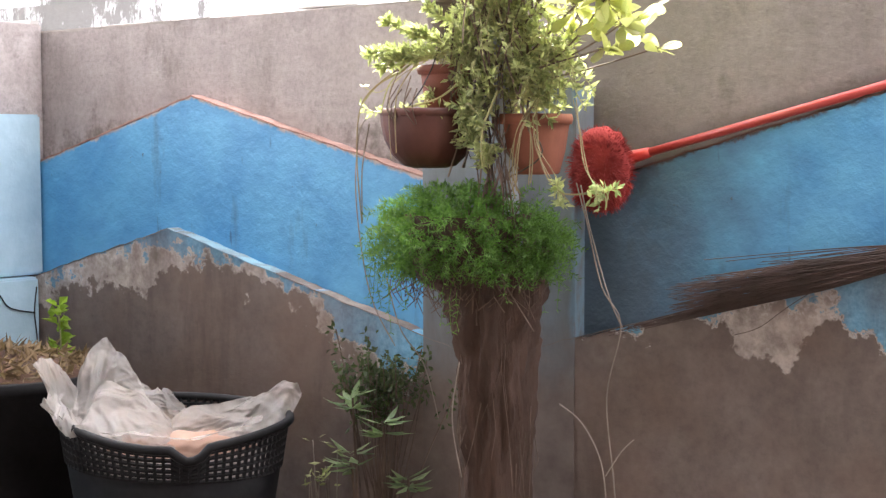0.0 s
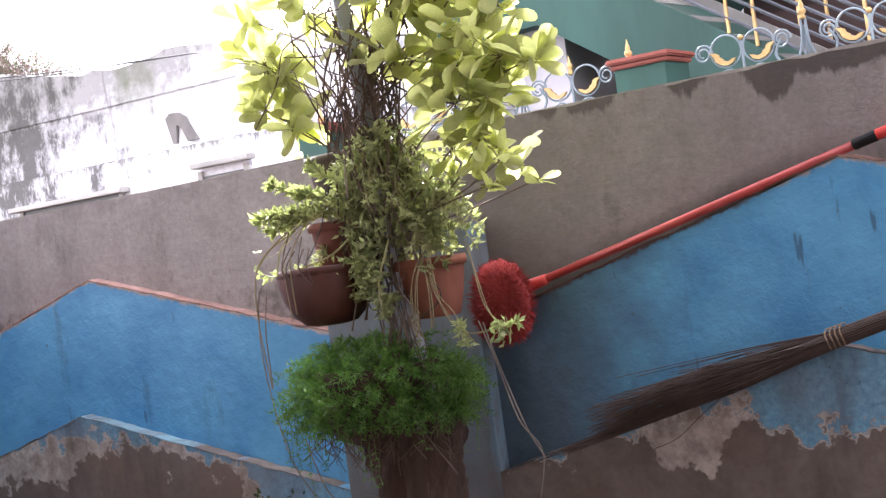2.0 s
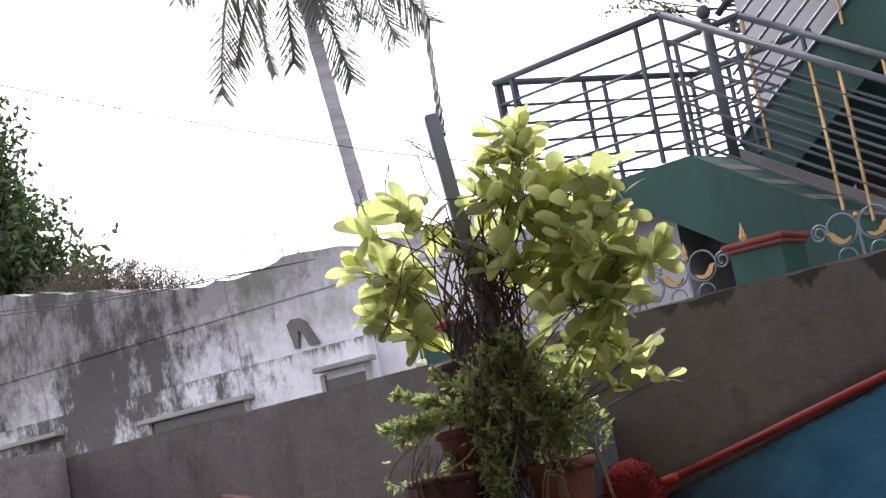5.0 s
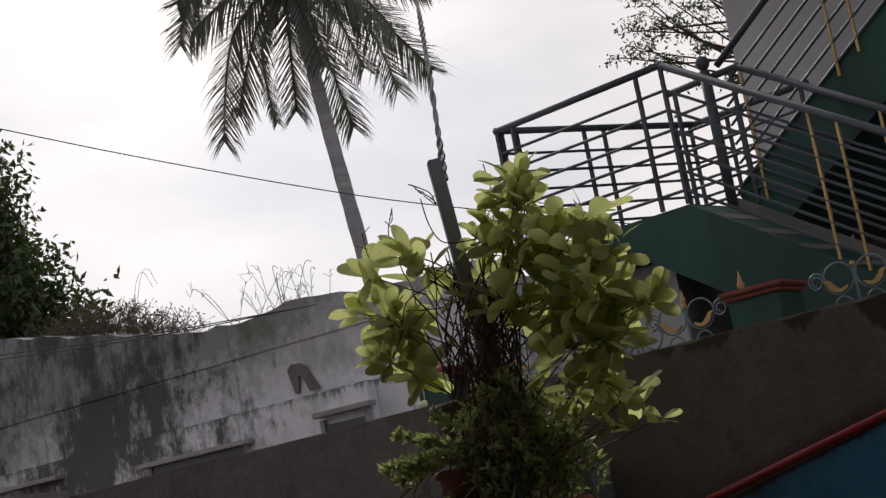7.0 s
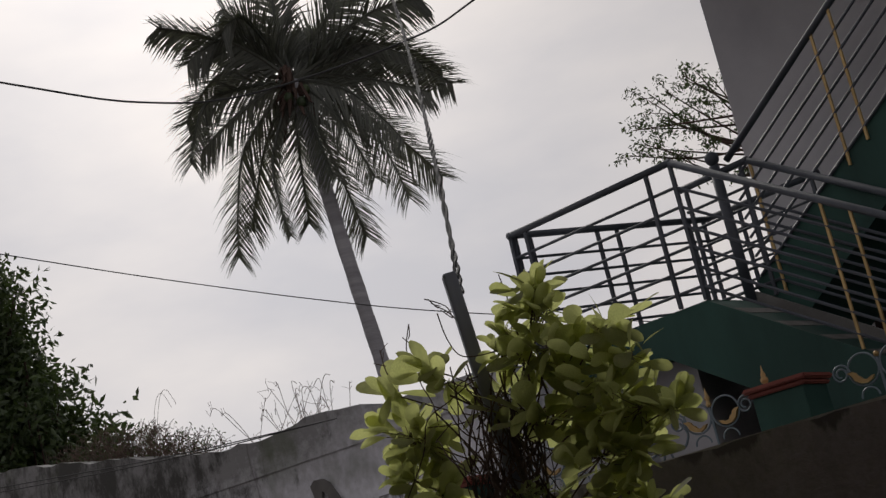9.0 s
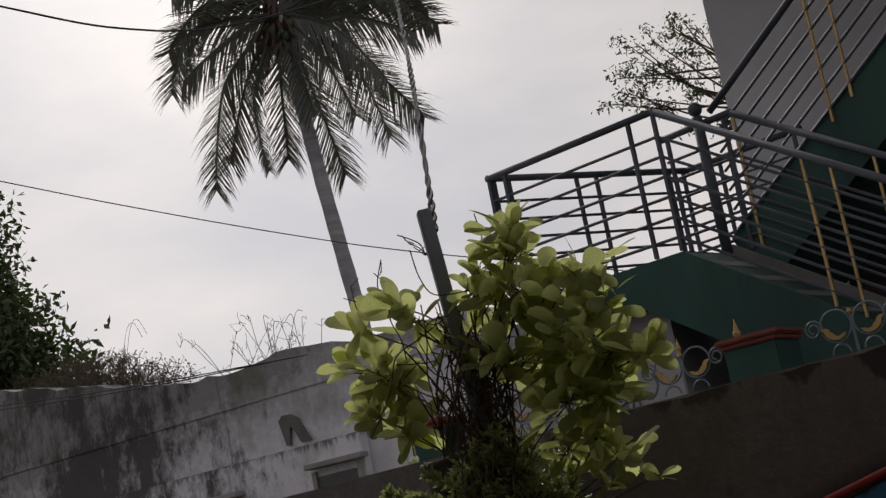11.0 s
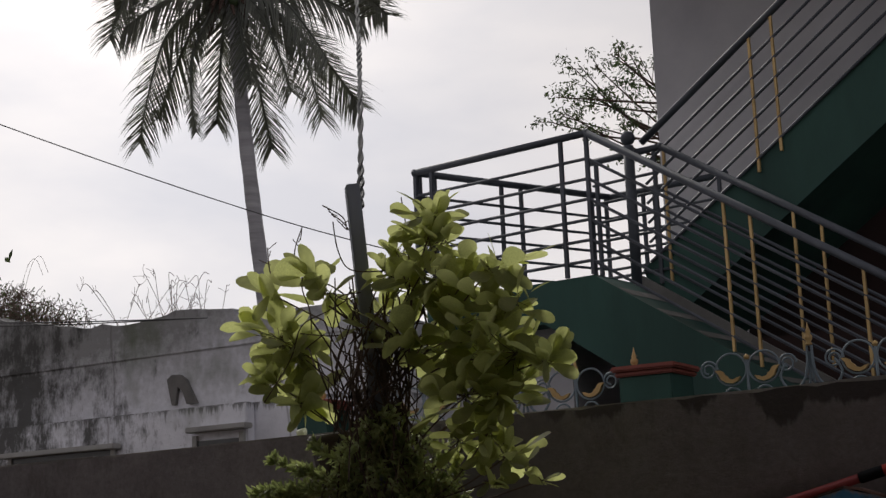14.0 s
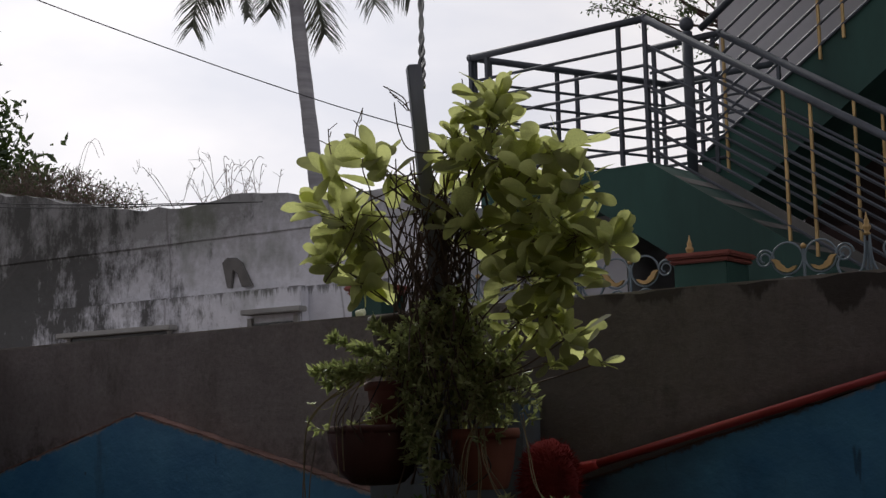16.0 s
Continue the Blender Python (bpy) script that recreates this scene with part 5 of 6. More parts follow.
def planter_tub():
    c = Vector((-1.455, -0.55, 0))
    p = thing("planter_tub", c, "large black plastic tub full of soil and dry stalks", "tub")
    part("body", lathe(bmesh.new(), c, [(0.24, 0), (0.25, 0.02), (0.305, 0.69), (0.33, 0.695), (0.335, 0.73), (0.32, 0.735), (0.305, 0.7), (0.295, 0.65)], 44), BLACK_PLASTIC, p, "", True)
    bm = lathe(bmesh.new(), (c.x, c.y, 0.66), [(0.298, 0.0), (0.29, 0.05), (0.2, 0.105), (0.1, 0.125), (0.001, 0.13)], 40)
    for v in bm.verts:
        v.co.z += 0.02 * noise.noise(v.co * 18)
    part("soil", bm, SOIL, p, "", True)
    r = random.Random(23)
    bm = bmesh.new()
    for i in range(900):
        a, q = r.uniform(0, math.tau), 0.31 * math.sqrt(r.random())
        z = 0.73 + 0.07 * (1 - q / 0.31) + 0.02 * r.random()
        d = Vector((r.uniform(-1, 1), r.uniform(-1, 1), r.uniform(0.0, 0.6))).normalized()
        s = Vector((c.x + q * math.cos(a), c.y + q * math.sin(a), z))
        blade(bm, s, d, side_of(d, r), r.uniform(0.02, 0.075), r.uniform(0.006, 0.022), 0.2)
    dl = thing("dry_litter", (c.x, c.y, 0.74), "dry brown leaves lying on the tub's soil", "leaf litter", kind="stuff")
    part("leaves", bm, LEAF_DRY, dl)
    s = thing("seedling", (c.x + 0.04, c.y + 0.2, 0.73), "young bright green seedling growing in the tub", "seedling")
    st, lf = bmesh.new(), bmesh.new()
    base = Vector((c.x + 0.04, c.y + 0.2, 0.73))
    tube(st, spline([base, base + Vector((0.01, 0, 0.08)), base + Vector((0.0, 0, 0.17))], 4), 0.003, 5)
    for i in range(40):
        z = 0.04 + 0.16 * r.random()
        a = r.uniform(0, math.tau)
        d = Vector((math.cos(a), math.sin(a), r.uniform(-0.7, 1.0))).normalized()
        blade(lf, base + Vector((r.uniform(-0.015, 0.015), 0, z)), d, side_of(d, r), r.uniform(0.03, 0.06), r.uniform(0.022, 0.045), 0.35)
    part("stem", st, GREEN_STEM, s)
    part("leaves", lf, LEAF_YELLOW, s)
    w = thing("wall_wire", (WALL_L + 0.087, -0.3, 0.85), "thin black wire hanging on the pale blue side wall", "wire")
    x = WALL_L + 0.088
    part("strand", tube(bmesh.new(), spline([(x, -0.62, 0.94), (x, -0.42, 0.965), (x, -0.3, 0.945), (x, -0.24, 0.885), (x, -0.13, 0.857)], 8), 0.0026, 6), BLACK_PLASTIC, w)
    part("drop", tube(bmesh.new(), spline([(x, -0.12, 0.95), (x, -0.132, 0.857), (x, -0.122, 0.75), (x, -0.13, 0.6)], 5), 0.0024, 6), BLACK_PLASTIC, w)


planter_tub()


def ground_plants():
    r = random.Random(29)
    # lanceolate rosettes on thin stems
    for k, (x, y, z) in enumerate(((-0.24, -0.24, 0.72), (-0.1, -0.27, 0.66), (-0.24, -0.25, 0.55), (-0.05, -0.22, 0.5))):
        p = thing("shrub_shoot", (x, y, 0), "upright shoot with a whorl of narrow green leaves", "shrub", "shoots at the wall's foot")
        top = Vector((x, y, z))
        base = Vector((x + r.uniform(-0.05, 0.08), y - 0.02, 0))
        part("stem", tube(bmesh.new(), spline([base, base.lerp(top, 0.5) + Vector((0.015, 0, 0)), top], 6), [0.0042] * 12 + [0.003], 6), VINE, p)
        bm = bmesh.new()
        for i in range(17):
            a = r.uniform(0, math.tau)
            d = Vector((math.cos(a), math.sin(a), r.uniform(-0.2, 0.6))).normalized()
            q = top + Vector((0, 0, r.uniform(-0.04, 0.015)))
            blade(bm, q, d, d.cross(Vector((0, 0, 1))).normalized(), r.uniform(0.06, 0.1), r.uniform(0.02, 0.03), 0.18)
        part("leaves", bm, LEAF_BUSH, p)
    p = thing("small_shrub", (-0.2, -0.15, 0), "dark small-leaved shrub against the plinth", "shrub")
    st, lf = bmesh.new(), bmesh.new()
    for i in range(40):
        tip = Vector((-0.18 + r.gauss(0, 0.1), -0.17 + r.uniform(-0.04, 0.04), 0.80 + r.gauss(0, 0.045)))
        root = Vector((-0.2 + r.uniform(-0.03, 0.03), -0.15, 0.3 if i > 6 else 0.0))
        line = spline([root, root.lerp(tip, 0.55) + jitter(0.03, r), tip], 5)
        tube(st, line, 0.0018, 4)
        for _ in range(26):
            q = line[r.randrange(8, len(line))] + jitter(0.022, r)
            d = jitter(1, r).normalized()
            blade(lf, q, d, side_of(d, r), r.uniform(0.014, 0.03), r.uniform(0.008, 0.015), 0.2)
    tagged(part("twig_mass", st, VINE, p), kind="stuff")
    tagged(part("foliage", lf, LEAF_DARK, p), kind="stuff")
    p = thing("pale_weed", (-0.36, -0.25, 0), "thin weed with pale silvery leaf tips", "weed")
    lf, st = bmesh.new(), bmesh.new()
    for i in range(9):
        tip = Vector((-0.36 + r.gauss(0, 0.04), -0.25, 0.5 + r.gauss(0, 0.05)))
        tube(st, spline([(-0.34, -0.24, 0), Vector((-0.34, -0.24, 0)).lerp(tip, 0.6) + jitter(0.02, r), tip], 4), 0.0018, 4)
        for _ in range(3):
            d = Vector((r.uniform(-1, 1), r.uniform(-0.5, 0.5), r.uniform(-0.3, 0.4))).normalized()
            blade(lf, tip + jitter(0.02, r), d, side_of(d, r), 0.04, 0.01, 0.2)
    part("stems", st, PALE_STEM, p)
    part("leaves", lf, LEAF_PALE, p)


ground_plants()


# ---- lane fence with scrolled ironwork ----
FY = 4.0


def ring_line(x, z, r, a0=0.0, a1=math.tau, n=28, shrink=1.0):
    return [Vector((x + r * (1 + (shrink - 1) * k / n) * math.cos(a0 + (a1 - a0) * k / n), FY, z + r * (1 + (shrink - 1) * k / n) * math.sin(a0 + (a1 - a0) * k / n))) for k in range(n + 1)]


def gold_leaf(parent, x, z, flip):
    bm = bmesh.new()
    outline = [(-0.07, -0.012), (-0.055, -0.034), (-0.025, -0.046), (0.01, -0.04), (0.04, -0.02), (0.05, 0.008), (0.072, 0.03), (0.045, 0.03), (0.026, 0.02), (0.02, 0.004), (0.004, -0.006), (-0.004, -0.02), (-0.03, -0.026), (-0.05, -0.016)]
    prism(bm, [(x + flip * a, z + b) for a, b in outline], FY - 0.014, FY + 0.008)
    part("gold_leaf", bm, GOLD, parent, "gold painted leaf ornament")


def finial(parent, x, y, z, s=1.0):
    prof = [(0.018, 0), (0.02, 0.01), (0.012, 0.02), (0.022, 0.035), (0.024, 0.05), (0.012, 0.066), (0.016, 0.075), (0.008, 0.095), (0.001, 0.13)]
    part("finial", lathe(bmesh.new(), (x, y, z), [(a * s, b * s) for a, b in prof], 14), GOLD, parent, "gold spear finial", True)


def grille(x_mid, tall_x, spear):
    g = thing("iron_grille", (x_mid, FY, 2.2), "blue-grey scrolled iron grille with gold leaves", "grille", "fence grilles")
    zc = 2.425
    for s in (-1, 1):
        bm = bmesh.new()
        tube(bm, ring_line(x_mid + s * 0.092, zc, 0.086), 0.0058, 8)
        part("scroll", bm, IRON_BLUE, g)
        gold_leaf(g, x_mid + s * 0.11, zc - 0.03, s)
        bm = bmesh.new()
        tube(bm, ring_line(x_mid + s * 0.22, zc + 0.005, 0.052, 0, 1.75 * math.tau, 34, 0.35), 0.006, 6)
        part("curl", bm, IRON_BLUE, g)
        tube_b = bmesh.new()
        tube(tube_b, ring_line(x_mid + s * 0.09, 2.275, 0.05, 0, math.pi, 14), 0.0055, 6)
        part("hoop", tube_b, IRON_BLUE, g)
    part("upright", tube(bmesh.new(), [(x_mid, FY, 2.18), (x_mid, FY, 2.475)], 0.008, 8), IRON_BLUE, g)
    part("knob", lathe(bmesh.new(), (x_mid, FY, 2.47), [(0.009, 0), (0.015, 0.008), (0.016, 0.02), (0.004, 0.03)], 12), GOLD, g, "gold knob", True)
    part("rail", solid_box((x_mid - 0.345, FY - 0.01, 2.185), (x_mid + 0.345, FY + 0.01, 2.205)), IRON_BLUE, g)
    if spear:
        finial(g, x_mid, FY, 2.49, 0.72)
    if tall_x is not None:
        for s in (-1, 1):
            bm = bmesh.new()
            tube(bm, spline([(tall_x + s * 0.012, FY, 2.51), (tall_x + s * 0.02, FY, 2.39), (tall_x + s * 0.055, FY, 2.31), (tall_x + s * 0.12, FY, 2.29), (tall_x + s * 0.165, FY, 2.36), (tall_x + s * 0.13, FY, 2.43)], 7), 0.0075, 6)
            part("flare", bm, IRON_BLUE, g)
            bm = bmesh.new()
            tube(bm, spline([(tall_x + s * 0.006, FY + 0.01, 2.48), (tall_x + s * 0.012, FY + 0.01, 2.32), (tall_x + s * 0.05, FY + 0.01, 2.2)], 7), 0.007, 6)
            part("flare", bm, IRON_BLUE, g)
        finial(g, tall_x, FY, 2.51, 0.95)


def lane_fence():
    f = thing("fence_wall", (0, FY, 0), "green masonry fence across the lane", "fence", kind="structure")
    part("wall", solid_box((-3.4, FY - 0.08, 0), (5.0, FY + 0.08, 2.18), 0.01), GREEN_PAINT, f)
    for x in (-0.245, 0.445, 1.135, 1.825):
        grille(x, x + 0.345, False)
    grille(-1.27, -1.61, True)
    grille(-2.3, -2.62, False)
    for x, w in ((-0.775, 0.155), (-3.06, 0.12)):
        p = thing("gate_pier", (x, FY, 0), "green fence pier with a red moulded cap and gold finial", "pier", "fence piers")
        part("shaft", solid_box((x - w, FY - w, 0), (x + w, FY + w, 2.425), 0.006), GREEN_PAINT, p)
        bm = bmesh.new()
        box(bm, (x - w - 0.018, FY - w - 0.018, 2.425), (x + w + 0.018, FY + w + 0.018, 2.45), 0.008)
        box(bm, (x - w - 0.036, FY - w - 0.036, 2.452), (x + w + 0.036, FY + w + 0.036, 2.482), 0.01)
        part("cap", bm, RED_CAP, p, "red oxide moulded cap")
        finial(p, -0.9 if x > -1 else x, FY, 2.482, 0.95)


lane_fence()


# ---- green house with outside stairs ----
Y0, YM, Y1 = 5.803, 6.51, 7.64
LAND_L, LAND_R, LAND_Z = -3.457, -1.903, 3.38
DOWN, UP, TURN = 0.644, 0.666, 0.099     # slopes of the flights, turn of the house from the lane wall


def bars_between(parent, a, b, rise, n, posts, mat_post, gap=0.9):
    """A railing from a to b (at floor level): handrail, level bars, posts."""
    a, b = Vector(a), Vector(b)
    up = Vector((0, 0, 1))
    d = (b - a).normalized()
    part("handrail", tube(bmesh.new(), [a + up * rise - d * 0.02, b + up * rise + d * 0.02], 0.027, 10), IRON_DARK, parent, "dark blue-grey handrail", True)
    for i in range(n):
        h = 0.1 + (rise - 0.14) * i / n
        part("bar", tube(bmesh.new(), [a + up * h, b + up * h], 0.0118, 6), IRON_DARK, parent)
    for t in posts:
        q = a.lerp(b, t)
        bm = bmesh.new()
        w = 0.0135 if mat_post is IRON_DARK else 0.0095
        box(bm, (q.x - w, q.y - w, q.z), (q.x + w, q.y + w, q.z + rise - 0.01))
        part("post", bm, mat_post, parent)


def stair_house():
    h = thing("green_house", (0, 8, 0), "two-storey green and grey house with an outside stair", "house")
    part("wall", solid_box((-2.43, 8.2, 0), (7.0, 8.5, 7.0)), HOUSE_PALE, h, "pale grey upper wall")
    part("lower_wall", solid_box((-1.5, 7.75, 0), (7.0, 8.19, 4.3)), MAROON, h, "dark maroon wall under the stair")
    # out-of-view slab, added to keep overhead sky off the stair
    part("unseen_overhang", solid_box((-2.43, 5.2, 7.0), (7.2, 8.8, 7.15)), CONCRETE, h)
    win = part("window_recess", solid_box((0.3, 7.70, 2.6), (1.3, 7.745, 3.7), 0.01), DARK_GLASS, h, "dark shuttered window")
    part("frame", solid_box((0.26, 7.69, 2.55), (1.34, 7.705, 2.6)), CONCRETE, win)

    s = thing("outside_stair", (-1, 6.5, 0), "green dog-leg outside stair with dark iron railings", "stair")
    # landing
    bm = bmesh.new()
    lo = [bm.verts.new((x, y, LAND_Z - 0.3)) for x, y in ((LAND_L + 0.05, Y0 + 0.02), (LAND_R, Y0 + 0.02), (LAND_R, Y1), (-2.81, Y1))]
    hi = [bm.verts.new((v.co.x, v.co.y, LAND_Z)) for v in lo]
    bm.faces.new(lo[::-1])
    bm.faces.new(hi)
    for i in range(4):
        bm.faces.new((lo[i], lo[(i + 1) % 4], hi[(i + 1) % 4], hi[i]))
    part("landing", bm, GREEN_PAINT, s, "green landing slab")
    # lower flight: sloping slab with steps on it
    x_end = LAND_R + LAND_Z / DOWN
    bm = bmesh.new()
    prism(bm, [(LAND_R - 0.45, LAND_Z - 0.29), (LAND_R, LAND_Z - 0.005), (x_end, 0), (x_end - 0.9, 0.0)], Y0, YM - 0.05)
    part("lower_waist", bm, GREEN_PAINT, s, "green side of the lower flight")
    n = 19
    rise, tread = LAND_Z / n, (LAND_Z / n) / DOWN
    for i in range(n):
        z = LAND_Z - rise * i
        x = LAND_R + tread * i
        bm = prism(bmesh.new(), [(x, z - rise), (x, z - 0.01), (x + tread - 0.002, z - rise)], Y0 + 0.04, YM - 0.06)
        part("step", bm, MORTAR, s)
    part("inner_kerb", prism(bmesh.new(), [(LAND_R, LAND_Z - 0.02), (LAND_R, LAND_Z + 0.07), (LAND_R + 2.6, LAND_Z + 0.07 - DOWN * 2.6), (LAND_R + 2.6, LAND_Z - 0.02 - DOWN * 2.6)], YM - 0.045, YM - 0.005), MORTAR, s, "grey rendered kerb along the steps")
    # upper flight
    bm = bmesh.new()
    x_up = 5.0
    prism(bm, [(LAND_R - 0.02, LAND_Z + 0.12), (x_up, LAND_Z + 0.12 + UP * (x_up - LAND_R)), (x_up, LAND_Z - 0.42 + UP * (x_up - LAND_R)), (LAND_R + 0.18, LAND_Z - 0.3)], YM + 0.02, Y1)
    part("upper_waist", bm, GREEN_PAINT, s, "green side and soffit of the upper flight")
    # supports
    part("pier", solid_box((-2.75, 6.0, 0), (-2.25, 6.9, LAND_Z - 0.302)), HOUSE_PALE, s, "white rendered pier")
    # dark backing added to stand for the shade under the flight
    part("shade_backing", solid_box((-1.6, 6.62, 0), (5.0, 6.75, 2.9)), MAROON, s, "maroon wall added below the stair, dark to give its shade")
    # railings
    corner, front, back = (LAND_L, Y0, LAND_Z), (LAND_R, Y0, LAND_Z), (-2.83, Y1, LAND_Z)
    bars_between(s, corner, front, 1.02, 6, (0.0, 0.1, 0.86, 1.0), IRON_DARK)
    bars_between(s, corner, back, 1.02, 6, (0.02, 0.09, 0.42, 0.52, 0.9, 0.98), IRON_DARK)
    bars_between(s, back, (-1.75, Y1, LAND_Z), 1.02, 6, (0.3, 0.4, 0.95), IRON_DARK)
    bars_between(s, (-2.32, 6.55, LAND_Z), (-1.703, 6.52, LAND_Z), 1.02, 6, (0.06, 0.9), IRON_DARK)
    L = 4.4
    bars_between(s, front, (LAND_R + L, Y0, LAND_Z - DOWN * L), 1.02, 6, [0.233, 0.275, 0.44, 0.483, 0.65, 0.69], GOLD)
    bars_between(s, (-1.703, 6.52, LAND_Z), (-1.703 + L, 6.52, LAND_Z - DOWN * L), 1.02, 6, [0.005, 0.226, 0.271, 0.44, 0.485, 0.7, 0.745], GOLD)
    bars_between(s, (-1.843, 6.516, LAND_Z + 0.07), (-1.843 + 4.5, 6.516, LAND_Z + 0.07 + UP * 4.5), 1.02, 6, [0.203, 0.243, 0.45, 0.49], GOLD)
    nw = part("newel", tube(bmesh.new(), [(-1.94, 6.46, LAND_Z), (-1.94, 6.46, LAND_Z + 1.06)], 0.04, 12), IRON_DARK, s, "round dark newel post", True)
    bm = bmesh.new()
    bmesh.ops.create_uvsphere(bm, u_segments=16, v_segments=10, radius=0.055)
    bmesh.ops.translate(bm, verts=bm.verts, vec=(-1.94, 6.46, LAND_Z + 1.12))
    part("ball", bm, IRON_DARK, nw, "", True)
    for ob, px, py in ((s, LAND_L, Y0), (h, -2.43, 8.2)):
        ob.matrix_basis = Matrix.Translation((px, py, 0)) @ Matrix.Rotation(-TURN, 4, "Z") @ Matrix.Translation((-px, -py, 0)) @ ob.matrix_basis


stair_house()


# ---- old white building ----
def old_building():
    b = thing("old_building", (-8, 5.5, 0), "old white limewashed building with black mould and a broken parapet", "building")
    r = random.Random(31)
    prof = uneven([(-16, 4.5), (-12, 4.3), (-8.7, 3.9), (-7.2, 3.6), (-6.45, 3.45), (-5.85, 3.39), (-5.3, 3.41)], 0.02, r, 0.12) + \
        uneven([(-5.2, 3.44), (-4.62, 3.385)], 0.008, r, 0.1) + uneven([(-4.61, 3.335), (-3.3, 3.31)], 0.008, r, 0.1)
    part("facade", prism(bmesh.new(), prof + [(-3.3, 0), (-16, 0)], 5.0, 5.35), FACADE, b)
    part("base_course", solid_box((-16, 4.9, 0), (-4.42, 4.998, 2.66), 0.01), FACADE, b, "projecting white lower wall")
    part("string_course", solid_box((-16, 4.988, 3.1), (-3.3, 4.998, 3.16), 0.004), FACADE, b)
    part("body", solid_box((-16, 5.352, 0), (-3.3, 9.5, 3.2)), FACADE, b)
    for x0, x1, z in ((-4.93, -4.36, 2.45), (-6.95, -5.66, 2.39), (-9.2, -8.0, 2.48)):
        part("sunshade", solid_box((x0, 4.8, z + 0.01), (x1, 4.898, z + 0.05), 0.006), CONCRETE, b, "grey concrete window sunshade")
    for x0, x1 in ((-4.88, -4.47), (-6.85, -5.75), (-9.1, -8.75), (-8.7, -8.1)):
        w = part("window", solid_box((x0, 4.885, 1.4), (x1, 4.897, 2.40)), DARK_GLASS, b, "dark old window")
        part("frame", solid_box((x0 - 0.04, 4.87, 1.36), (x0, 4.899, 2.44)), CONCRETE, w)
        part("frame", solid_box((x1, 4.87, 1.36), (x1 + 0.04, 4.899, 2.44)), CONCRETE, w)
    bm = bmesh.new()
    prism(bm, [(-5.26, 2.90), (-5.21, 2.935), (-5.13, 2.93), (-5.07, 2.89), (-4.96, 2.70), (-5.06, 2.70), (-5.105, 2.8), (-5.15, 2.84), (-5.175, 2.7), (-5.21, 2.7)], 4.97, 4.999)
    part("arch_stump", bm, MORTAR, b, "broken grey arch moulding")
    # weeds rooted in the parapet
    for x0, x1, y, z, n, hh, nm, lab in ((-8.9, -6.9, 5.5, 3.55, 420, 0.5, "dry_bush", "dry leafless bush sprawling over the parapet"), (-6.0, -5.2, 5.3, 3.36, 30, 0.6, "parapet_weed", "thin dry weeds growing on the parapet")):
        t = thing(nm, ((x0 + x1) / 2, y, z), lab, "weeds", kind="stuff")
        bm, lf = bmesh.new(), bmesh.new()
        for i in range(n):
            c = Vector((r.uniform(x0, x1), y + r.uniform(-0.2, 0.3), z))
            c.z = z - 0.1 + max(0.0, (-c.x - 6.9) * 0.14)
            d = Vector((r.gauss(0, 0.55 if nm == "dry_bush" else 0.2), r.gauss(0, 0.3), r.uniform(0.4, 1.0))).normalized() * hh * r.uniform(0.4, 1.0)
            if nm == "dry_bush":
                d *= (0.5 + 0.5 * math.sin(math.pi * (c.x - x0) / (x1 - x0)))
            q = c + d
            arch = q + Vector((d.x * 0.5, 0, -0.05 * r.random()))
            line = spline([c, c.lerp(q, 0.5) + jitter(0.02, r), q, arch], 6)
            tube(bm, line, 0.0028, 3, caps=False)
            for _ in range(6 if nm == "dry_bush" else 3):
                s0 = line[r.randrange(len(line) // 3, len(line))]
                e = s0 + Vector((r.gauss(0, 0.045), r.gauss(0, 0.03), r.uniform(-0.01, 0.09)))
                tube(bm, [s0, s0.lerp(e, 0.5) + jitter(0.008, r), e], 0.0019, 3, caps=False)
                if nm == "dry_bush" and r.random() < 0.6:
                    dd = jitter(1, r).normalized()
                    blade(lf, e, dd, side_of(dd, r), 0.03, 0.015)
        if nm == "dry_bush":
            for i in range(6):
                c = Vector((r.uniform(x0 + 0.2, x1 - 0.3), y, z + 0.1))
                w, h = r.choice((-1, 1, 1)) * r.uniform(0.25, 0.6), r.uniform(0.35, 0.6)
                arc = [c + Vector((w * t, 0, h * math.sin(math.pi * min(0.85, 0.75 * t)))) for t in (0.0, 0.25, 0.5, 0.75, 1.0)]
                tube(bm, spline(arc, 6), 0.0022, 3, caps=False)
        part("twigs", bm, VINE, t)
        if nm == "dry_bush":
            part("leaves", lf, LEAF_DARK, t)
        else:
            lf.free()


old_building()


